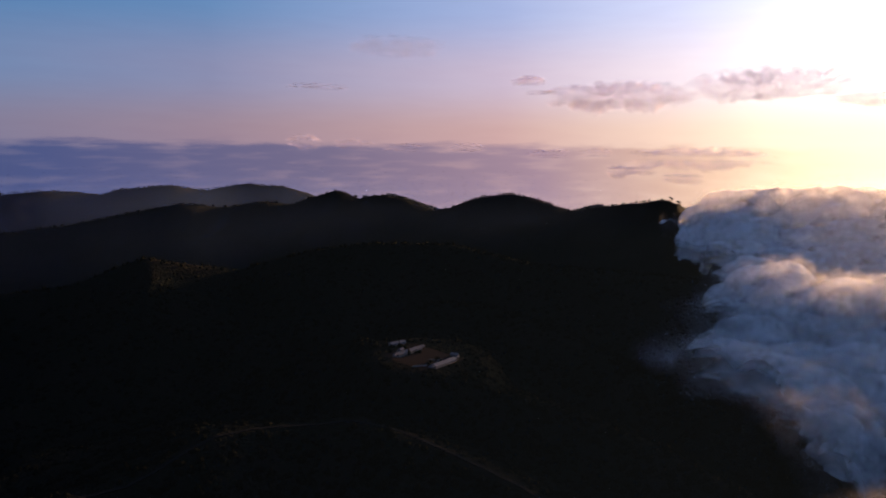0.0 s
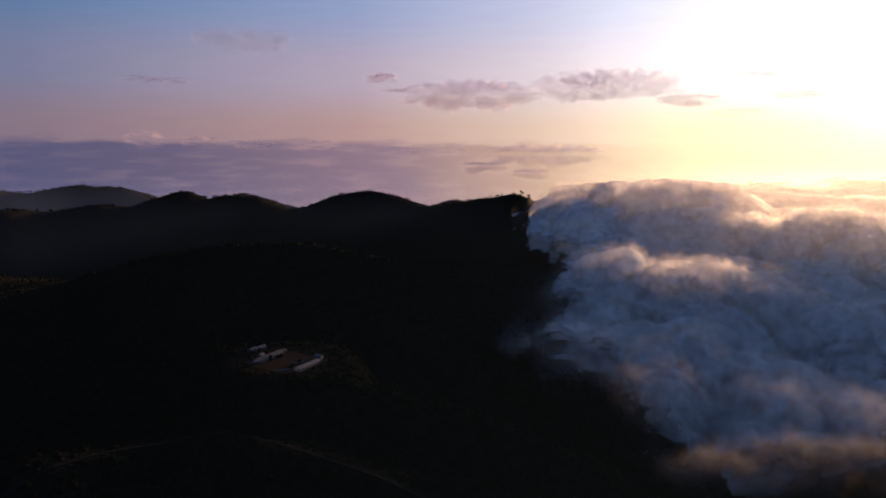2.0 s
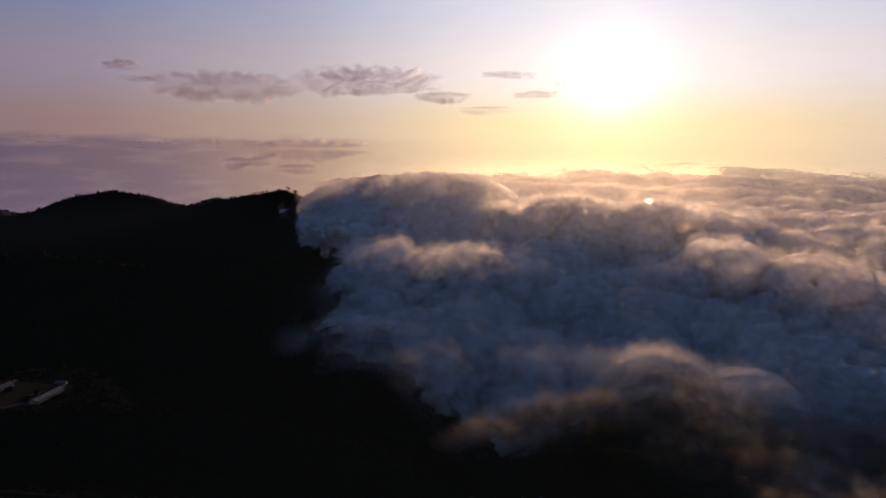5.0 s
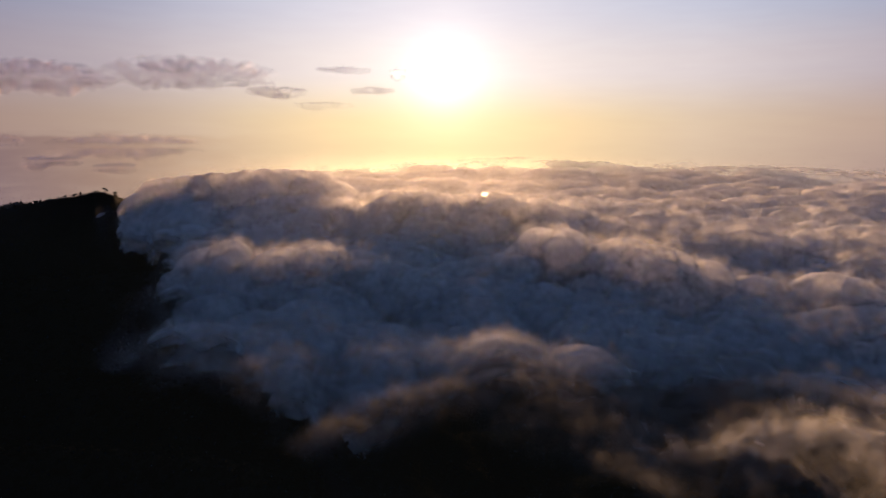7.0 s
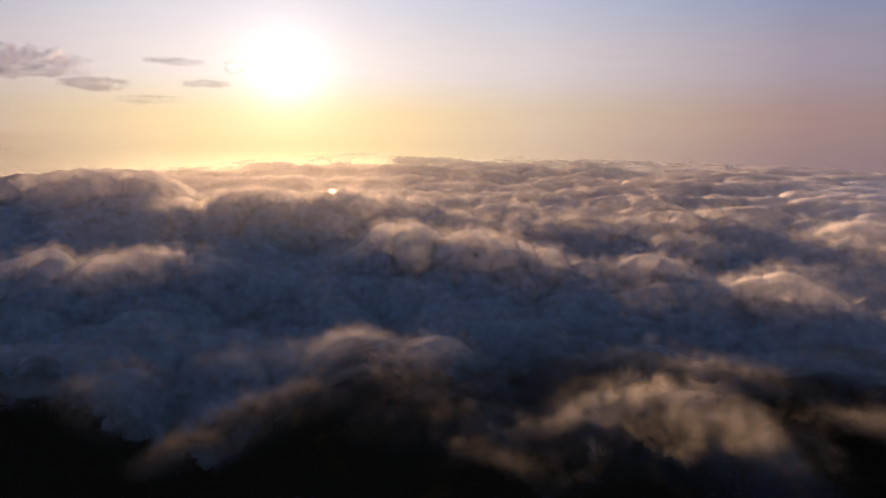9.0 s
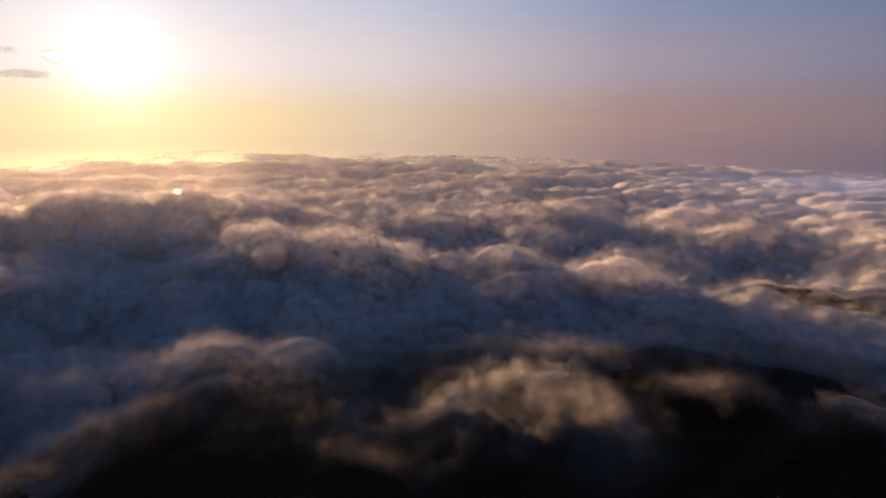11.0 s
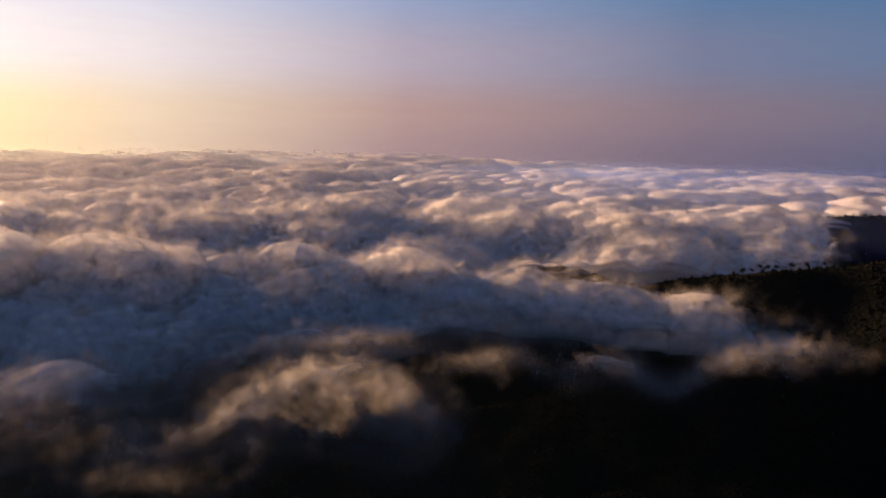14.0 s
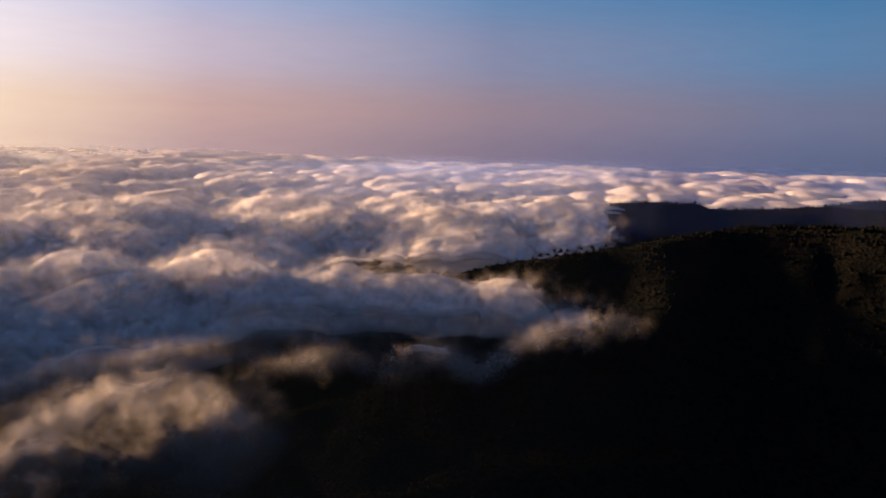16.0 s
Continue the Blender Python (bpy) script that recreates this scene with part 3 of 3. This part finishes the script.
sky_cloud(-5.2, -3.2, 4.95, 6.1, "small dark puff of cloud beside the sun", cover=0.35, seed=7)
sky_cloud(-8.6, -4.2, 3.75, 4.4, "thin bright streak of cloud under the sun", cover=0.6, seed=8)
sky_cloud(-13.4, -7.6, 2.4, 3.1, "faint flat streak of cloud low beside the sun", cover=0.3, seed=14)
sky_cloud(-30.5, -26.5, 3.9, 4.6, "small ragged scrap of violet cloud", cover=0.5, seed=15)
sky_cloud(-62.5, -57, 4.75, 5.3, "faint grey streak of cloud in pink sky", cover=0.35, seed=9)
sky_cloud(-32.5, -20.4, -1.9, 0.1, "low grey streak of cloud over the haze", far=4300, cover=0.45, seed=10, belly=0.6)
sky_cloud(-34, -29.6, -2.5, -1.4, "low violet streak of cloud in the haze", far=4000, cover=0.6, seed=11)
sky_cloud(-29.4, -25.8, -2.9, -2.1, "low pink streak of cloud in the haze", far=4000, cover=0.5, seed=12)
for k, (h0, h1, low, high) in enumerate(((-62.6, -59.2, -0.3, 0.95), (-58.4, -54.6, -0.3, 0.6), (-54, -50.4, -0.5, 0.3), (-48.2, -44.6, -0.5, 0.35), (-41.2, -37.0, -0.9, 0.0), (-36.5, -33.4, -0.9, 0.0))):
    sky_cloud(h0, h1, low, high, "small grey head rising from the far cloud bank", far=4600, cover=0.22, seed=20 + k, belly=0.45)

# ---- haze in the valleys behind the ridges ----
# thin sheets stand in for hazy distance, its blue put into their colour
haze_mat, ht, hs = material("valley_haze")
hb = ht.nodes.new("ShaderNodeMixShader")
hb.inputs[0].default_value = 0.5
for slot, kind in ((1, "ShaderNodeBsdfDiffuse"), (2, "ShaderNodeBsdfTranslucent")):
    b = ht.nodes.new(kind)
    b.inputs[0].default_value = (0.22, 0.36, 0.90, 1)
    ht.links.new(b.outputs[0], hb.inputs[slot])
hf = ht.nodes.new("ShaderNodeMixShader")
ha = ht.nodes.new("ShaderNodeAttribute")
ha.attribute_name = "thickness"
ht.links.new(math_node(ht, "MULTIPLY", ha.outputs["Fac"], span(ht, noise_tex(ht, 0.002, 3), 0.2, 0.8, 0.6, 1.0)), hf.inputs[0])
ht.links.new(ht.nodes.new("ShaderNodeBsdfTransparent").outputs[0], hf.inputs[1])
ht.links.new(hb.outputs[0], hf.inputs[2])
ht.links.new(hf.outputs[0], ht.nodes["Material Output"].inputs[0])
haze = new("valley_haze")
tagged(haze, "sheets of thin blue haze between the ridges and over the right-hand cloud", "haze", kind="stuff")
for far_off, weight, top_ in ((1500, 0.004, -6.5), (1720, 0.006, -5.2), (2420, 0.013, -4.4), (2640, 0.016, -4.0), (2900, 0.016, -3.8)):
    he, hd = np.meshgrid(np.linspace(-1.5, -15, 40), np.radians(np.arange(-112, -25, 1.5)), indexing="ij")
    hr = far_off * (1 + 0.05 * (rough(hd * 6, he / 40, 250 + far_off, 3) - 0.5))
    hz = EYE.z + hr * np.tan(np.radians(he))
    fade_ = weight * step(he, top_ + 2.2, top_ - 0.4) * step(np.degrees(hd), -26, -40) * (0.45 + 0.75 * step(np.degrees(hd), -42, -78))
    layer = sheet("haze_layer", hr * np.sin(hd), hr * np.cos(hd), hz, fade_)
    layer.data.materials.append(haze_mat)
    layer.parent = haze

# blue sheets added over the right of the cloud to mute its far brightness
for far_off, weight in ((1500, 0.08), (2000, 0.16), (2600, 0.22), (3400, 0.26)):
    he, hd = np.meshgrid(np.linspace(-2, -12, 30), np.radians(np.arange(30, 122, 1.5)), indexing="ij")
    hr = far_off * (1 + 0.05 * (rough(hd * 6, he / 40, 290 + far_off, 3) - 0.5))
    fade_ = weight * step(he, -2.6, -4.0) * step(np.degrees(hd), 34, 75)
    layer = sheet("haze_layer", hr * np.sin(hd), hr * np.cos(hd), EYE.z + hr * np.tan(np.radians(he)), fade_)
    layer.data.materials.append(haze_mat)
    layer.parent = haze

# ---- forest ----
dimmed_leaf_mat, lt, ls = material("foliage")
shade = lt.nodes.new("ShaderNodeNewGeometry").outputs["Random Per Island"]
# crowns coloured far darker than leaves, to stand for woods out of the sun
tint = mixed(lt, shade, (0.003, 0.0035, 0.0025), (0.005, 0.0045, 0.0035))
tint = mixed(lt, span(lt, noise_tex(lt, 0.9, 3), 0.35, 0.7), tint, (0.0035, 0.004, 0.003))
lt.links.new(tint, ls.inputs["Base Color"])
ls.inputs["Roughness"].default_value, ls.inputs["Specular IOR Level"].default_value = 0.95, 0.0
relief(lt, ls, noise_tex(lt, 1.6, 3), 0.6)
bark_mat, bt, bs = material("bark")
bt.links.new(mixed(bt, noise_tex(bt, 2.0), (0.05, 0.035, 0.025), (0.10, 0.08, 0.06)), bs.inputs["Base Color"])
bs.inputs["Roughness"].default_value = 0.9


def ball(subdivisions):
    bm = bmesh.new()
    bmesh.ops.create_icosphere(bm, subdivisions=subdivisions, radius=1)
    v = np.array([x.co for x in bm.verts])
    f = np.array([[x.index for x in y.verts] for y in bm.faces])
    bm.free()
    return v, f


def scatter(name, places, sizes, subdivisions, parent):
    """Uneven crowns of foliage, one at each place, in one mesh."""
    rng = np.random.default_rng(len(places))
    v, f = ball(subdivisions)
    n = len(places)
    wob = 1 + 0.2 * rng.standard_normal((n, len(v), 1))
    tall = rng.uniform(0.75, 1.6, (n, 1, 1))
    pts = v[None] * wob * sizes[:, None, None] * np.concatenate([np.ones((n, 1, 2)), tall], 2) + places[:, None, :]
    faces = (f[None] + (np.arange(n) * len(v))[:, None, None]).reshape(-1, 3)
    me = bpy.data.meshes.new(name)
    me.vertices.add(n * len(v))
    me.vertices.foreach_set("co", pts.ravel())
    me.loops.add(faces.size)
    me.loops.foreach_set("vertex_index", faces.ravel())
    me.polygons.add(len(faces))
    me.polygons.foreach_set("loop_start", np.arange(0, faces.size, 3))
    me.update()
    me.materials.append(dimmed_leaf_mat)
    ob = new(name, me)
    ob.parent = parent
    return ob


ROAD = [(-84, 548), (-80, 548), (-77, 546), (-75, 553), (-73.4, 562), (-71.5, 575), (-69.6, 582), (-66, 588), (-60.4, 584), (-57.2, 588), (-53.4, 572), (-49.6, 540), (-45.7, 508), (-41.7, 480), (-37.3, 455), (-33, 436)]
rh, rd = np.array(ROAD, float).T
hh = np.linspace(rh[0], rh[-1], 90)
rr = np.interp(hh, rh, rd)

forest = new("forest")
tagged(forest, "dense dark green woods covering the hills", "forest", kind="stuff")
rng = np.random.default_rng(11)
spots = []
for name, crest in CRESTS.items():
    if name in ("near", "right"):
        continue
    p = np.array([at(*c) for c in crest])
    for a, b in zip(p, p[1:]):
        length = np.hypot(*(b - a)[:2])
        n = int(length / 6.5)
        u = rng.random((n, 1))
        q = a[None] + u * (b - a)[None]
        q[:, :2] += rng.normal(0, 9, (n, 2))
        spots.append(q)
spots = np.concatenate(spots)
spots[:, 2] = land(spots[:, 0], spots[:, 1]) + 0.8
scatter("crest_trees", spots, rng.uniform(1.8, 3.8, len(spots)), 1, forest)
n = 24000
heading = np.radians(np.where(rng.random(n) < 0.68, rng.uniform(-92, -12, n), rng.uniform(56, 112, n)))
far = 380 + 1000 * rng.random(n) ** 1.3
spots = np.stack([far * np.sin(heading), far * np.cos(heading), far * 0], 1)
spots = spots[np.hypot(spots[:, 0] - HAMLET[0], spots[:, 1] - HAMLET[1]) > 48]
along = np.interp(np.degrees(np.arctan2(spots[:, 0], spots[:, 1])), rh, rd)
spots = spots[np.abs(np.hypot(spots[:, 0], spots[:, 1]) - along) > 6.5]
spots[:, 2] = land(spots[:, 0], spots[:, 1]) - 2.6
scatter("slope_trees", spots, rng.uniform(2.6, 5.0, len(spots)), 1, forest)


def part(name, bm, mat, parent, label=""):
    me = bpy.data.meshes.new(name)
    bm.to_mesh(me)
    bm.free()
    me.materials.append(mat)
    ob = new(name, me)
    ob.parent = parent
    if label:
        ob["label"] = label
    return ob


def tree(height, spread, seed):
    """A tapered leaning trunk with limbs and a crown of separate clumps."""
    r = random.Random(seed)
    root = new("tree")
    bm = bmesh.new()

    def limb(a, b, ra, rb):
        way = b - a
        m = Matrix.Translation((a + b) / 2) @ way.to_track_quat("Z", "Y").to_matrix().to_4x4()
        bmesh.ops.create_cone(bm, cap_ends=True, segments=7, radius1=ra, radius2=rb, depth=way.length, matrix=m)

    top = Vector((r.uniform(-0.6, 0.6), r.uniform(-0.6, 0.6), height * 0.75))
    limb(Vector((0, 0, -1.5)), top, height * 0.03, height * 0.012)
    ends = [top + Vector((0, 0, height * 0.12))]
    for k in range(7):
        a = r.uniform(0, 6.28)
        start = top * r.uniform(0.5, 0.95)
        end = start + Vector((math.cos(a) * spread * r.uniform(0.5, 1), math.sin(a) * spread * r.uniform(0.5, 1), height * r.uniform(0.08, 0.25)))
        limb(start, end, height * 0.012, height * 0.004)
        ends.append(end)
    part("trunk", bm, bark_mat, root)
    bm = bmesh.new()
    for end in ends:
        for k in range(5):
            c = end + Vector((r.gauss(0, spread * 0.22), r.gauss(0, spread * 0.22), r.gauss(0, height * 0.05)))
            s = spread * r.uniform(0.14, 0.32)
            made = bmesh.ops.create_icosphere(bm, subdivisions=1, radius=s, matrix=Matrix.Translation(c))["verts"]
            for v in made:
                v.co = c + (v.co - c) * r.uniform(0.6, 1.3)
    part("crown", bm, dimmed_leaf_mat, root)
    return root


def on_land(x, y):
    return float(land(np.array([[x]]), np.array([[y]]))[0, 0])


kinds = [tree(11, 4.2, 1), tree(9, 3.4, 2), tree(13, 3.6, 3)]
rows = [("spur_a", 4, 0.15, 0.85), ("spur_a", 5, 0.1, 0.9), ("main", 19, 0.3, 0.95), ("isle_b", 1, 0.1, 0.9), ("isle_b", 2, 0.1, 0.9), ("middle", 11, 0.6, 0.98)]
used = 0
for crest, k, u0, u1 in rows:
    a, b = Vector(at(*CRESTS[crest][k])), Vector(at(*CRESTS[crest][k + 1]))
    for j in range(4):
        q = a.lerp(b, u0 + (u1 - u0) * j / 3)
        x, y = q.x + rng.uniform(-4, 4), q.y + rng.uniform(-4, 4)
        m = pose(x, y, on_land(x, y), 0, 0, rng.uniform(0, 360))
        if used < 3:
            ob = kinds[used]
            ob.matrix_basis = m
        else:
            ob = copy_thing(kinds[used % 3], m)
        tagged(ob, ("spreading dark tree standing out on the ridge", "small round tree on the wooded crest", "tall slim tree rising above the ridge")[used % 3], "tree", "trees on the crests")
        used += 1

# ---- road on the near crest ----
road_mat, rt, rs = material("dimmed_concrete_road")
# concrete darkened in its colour, standing in for shade on the crest
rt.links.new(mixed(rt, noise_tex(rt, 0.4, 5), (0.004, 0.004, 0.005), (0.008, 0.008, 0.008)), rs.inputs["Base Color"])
rs.inputs["Roughness"].default_value = 0.95
rs.inputs["Specular IOR Level"].default_value = 0.02


def ribbon(name, points, width, lift, mat):
    """A paved strip laid over the land, with thickness."""
    bm = bmesh.new()
    rows_ = []
    for k, p in enumerate(points):
        a, b = points[max(k - 1, 0)], points[min(k + 1, len(points) - 1)]
        side = Vector((b[1] - a[1], a[0] - b[0])).normalized() * width / 2
        z = max(on_land(p[0] + s * side.x, p[1] + s * side.y) for s in (-1, 0, 1)) + lift
        rows_.append([bm.verts.new((p[0] + s * side.x, p[1] + s * side.y, z + dz)) for s, dz in ((-1, -2.5), (-1, 0), (0, 0.08), (1, 0), (1, -2.5))])
    for a, b in zip(rows_, rows_[1:]):
        for k in range(4):
            bm.faces.new((a[k], a[k + 1], b[k + 1], b[k]))
    me = bpy.data.meshes.new(name)
    bm.to_mesh(me)
    bm.free()
    me.materials.append(mat)
    return new(name, me)


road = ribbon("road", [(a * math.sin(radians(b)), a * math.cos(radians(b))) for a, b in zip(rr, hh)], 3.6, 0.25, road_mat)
tagged(road, "narrow concrete road winding along the wooded crest, shade put into its dark colour", "road", kind="structure")

# ---- hamlet on its terrace ----


def plain(name, a, b, scale=0.6, rough_=0.85):
    mat, tree_, shader = material(name)
    tree_.links.new(mixed(tree_, noise_tex(tree_, scale, 5), a, b), shader.inputs["Base Color"])
    shader.inputs["Roughness"].default_value = rough_
    shader.inputs["Specular IOR Level"].default_value = 0.02
    return mat


plaster = plain("white_plaster", (0.10, 0.10, 0.11), (0.15, 0.15, 0.16))
roof_grey = plain("grey_roof", (0.05, 0.05, 0.06), (0.08, 0.08, 0.09), 0.8, 0.8)
roof_pale = plain("pale_sheet_roof", (0.07, 0.07, 0.08), (0.12, 0.12, 0.13), 0.5, 0.8)
# earth painted nearly black, so the terrace reads as shaded
dimmed_red_earth = plain("dimmed_red_earth", (0.006, 0.004, 0.004), (0.012, 0.007, 0.007), 0.12, 0.95)
dark_wood = plain("dark_wood", (0.05, 0.035, 0.025), (0.09, 0.06, 0.045), 2.0, 0.7)
glass, gt, gs = material("window_glass")
gs.inputs["Base Color"].default_value, gs.inputs["Roughness"].default_value = (0.03, 0.035, 0.04, 1), 0.08


def block(bm, x0, x1, y0, y1, z0, z1):
    m = Matrix.Translation(((x0 + x1) / 2, (y0 + y1) / 2, (z0 + z1) / 2)) @ Matrix.Diagonal((x1 - x0, y1 - y0, z1 - z0, 1))
    bmesh.ops.create_cube(bm, size=1, matrix=m)
    return bm


def gable(bm, wide, long, eaves, rise, over=0.5, thick=0.18):
    """Two sloping roof slabs that meet in a ridge along y."""
    for s in (-1, 1):
        w = wide / 2 + over
        low = eaves - rise * over / (wide / 2)
        corners = [(0, eaves + rise), (s * w, low), (s * w, low + thick), (0, eaves + rise + thick)]
        ends = [[bm.verts.new((x, y, z)) for x, z in corners] for y in (-long / 2 - over, long / 2 + over)]
        for k in range(4):
            bm.faces.new((ends[0][k], ends[0][(k + 1) % 4], ends[1][(k + 1) % 4], ends[1][k]))
        bm.faces.new(ends[0])
        bm.faces.new(ends[1][::-1])
    bmesh.ops.recalc_face_normals(bm, faces=bm.faces)


def house(x, y, turn, wide, long, eaves, rise, roof_mat, bays, label):
    root = new("house")
    root.matrix_basis = pose(x, y, HAMLET[2] - 0.05, 0, 0, turn)
    bm = block(bmesh.new(), -wide / 2, wide / 2, -long / 2, long / 2, -1.0, eaves)
    for s in (-1, 1):
        v = [bm.verts.new((a, s * long / 2, z)) for a, z in ((-wide / 2, eaves), (wide / 2, eaves), (0, eaves + rise - 0.05))]
        bm.faces.new(v)
    part("wall", bm, plaster, root)
    bm = bmesh.new()
    gable(bm, wide, long, eaves, rise)
    part("roof", bm, roof_mat, root, "low-pitched roof with overhanging eaves")
    for side in (-1, 1):
        for k in range(bays):
            c = -long / 2 + long * (k + 0.5) / bays
            front = side * wide / 2
            if k == bays // 2:
                part("door", block(bmesh.new(), front - 0.04, front + 0.06, c - 0.6, c + 0.6, 0, 2.1), dark_wood, root)
            else:
                window = part("window", block(bmesh.new(), front - 0.04, front + 0.05, c - 0.75, c + 0.75, 0.85, 2.25), dark_wood, root)
                part("pane", block(bmesh.new(), front + side * 0.055 - 0.01, front + side * 0.055 + 0.01, c - 0.65, c + 0.65, 0.95, 2.15), glass, window)
    return tagged(root, label, "house", "houses of the hill hamlet")


bm = block(bmesh.new(), -42, 40, -32, 28, -3.0, 0.0)
me = bpy.data.meshes.new("plaza")
bm.to_mesh(me)
bm.free()
me.materials.append(dimmed_red_earth)
plaza = new("plaza", me)
plaza.matrix_basis = pose(-549, 458, HAMLET[2] + 0.02, 0, 0, 5)
tagged(plaza, "bare reddish earth terrace between the houses", "terrace", kind="structure")
house(-572, 453, 5, 8.5, 39, 3.4, 1.6, roof_grey, 9, "long white house with grey roof on the terrace")
house(-514, 459, 6, 8, 34, 3.2, 1.3, roof_pale, 8, "long low house with pale sheet-metal roof")
house(-606.5, 462, -6, 7, 21, 3.2, 1.5, roof_pale, 5, "low pale-roofed house at the terrace edge")
house(-527, 488.5, -68, 5.5, 9, 3.0, 1.2, roof_pale, 3, "small white house with bright roof")
house(-583, 450, 5, 5, 6.5, 3.0, 1.3, roof_pale, 2, "small shed with pale roof behind the long house")
house(-523.5, 461, 6, 4, 4.5, 2.8, 1.1, roof_grey, 1, "small square hut with grey roof")


def pavilion(x, y, label):
    """An open roof on four posts."""
    root = new("pavilion")
    root.matrix_basis = pose(x, y, HAMLET[2], 0, 0, 5)
    for sx in (-1, 1):
        for sy in (-1, 1):
            part("post", block(bmesh.new(), sx * 2 - 0.15, sx * 2 + 0.15, sy * 2 - 0.15, sy * 2 + 0.15, -0.5, 3.3), plaster, root)
    bm = bmesh.new()
    base = [bm.verts.new((sx * 3, sy * 3, 3.2)) for sx, sy in ((-1, -1), (1, -1), (1, 1), (-1, 1))]
    tip = bm.verts.new((0, 0, 5.2))
    bm.faces.new(base[::-1])
    for k in range(4):
        bm.faces.new((base[k], base[(k + 1) % 4], tip))
    part("roof", bm, roof_grey, root, "pointed grey roof")
    return tagged(root, label, "pavilion", "pavilions by the houses")


pavilion(-569, 430, "open pavilion with pointed grey roof beside the long house")
pavilion(-575, 477, "open pavilion with pointed grey roof by the terrace")
pavilion(-511, 438, "open pavilion at the end of the low house")
pavilion(-517, 481, "open pavilion at the far end of the low house")


def low_wall(x0, y0, x1, y1, label):
    a, b = Vector((x0, y0, 0)), Vector((x1, y1, 0))
    root = new("low_wall")
    root.matrix_basis = pose(*((a + b) / 2)[:2], HAMLET[2], 0, 0, math.degrees(math.atan2(y1 - y0, x1 - x0)))
    half = (b - a).length / 2
    part("wall", block(bmesh.new(), -half, half, -0.2, 0.2, -0.6, 1.3), plaster, root)
    part("coping", block(bmesh.new(), -half - 0.1, half + 0.1, -0.3, 0.3, 1.302, 1.45), roof_pale, root, "pale stone coping")
    return tagged(root, label, "wall")


low_wall(-531, 426, -523, 441, "low whitewashed wall along the terrace edge")
low_wall(-535, 455, -531, 463, "short white wall on the red earth")
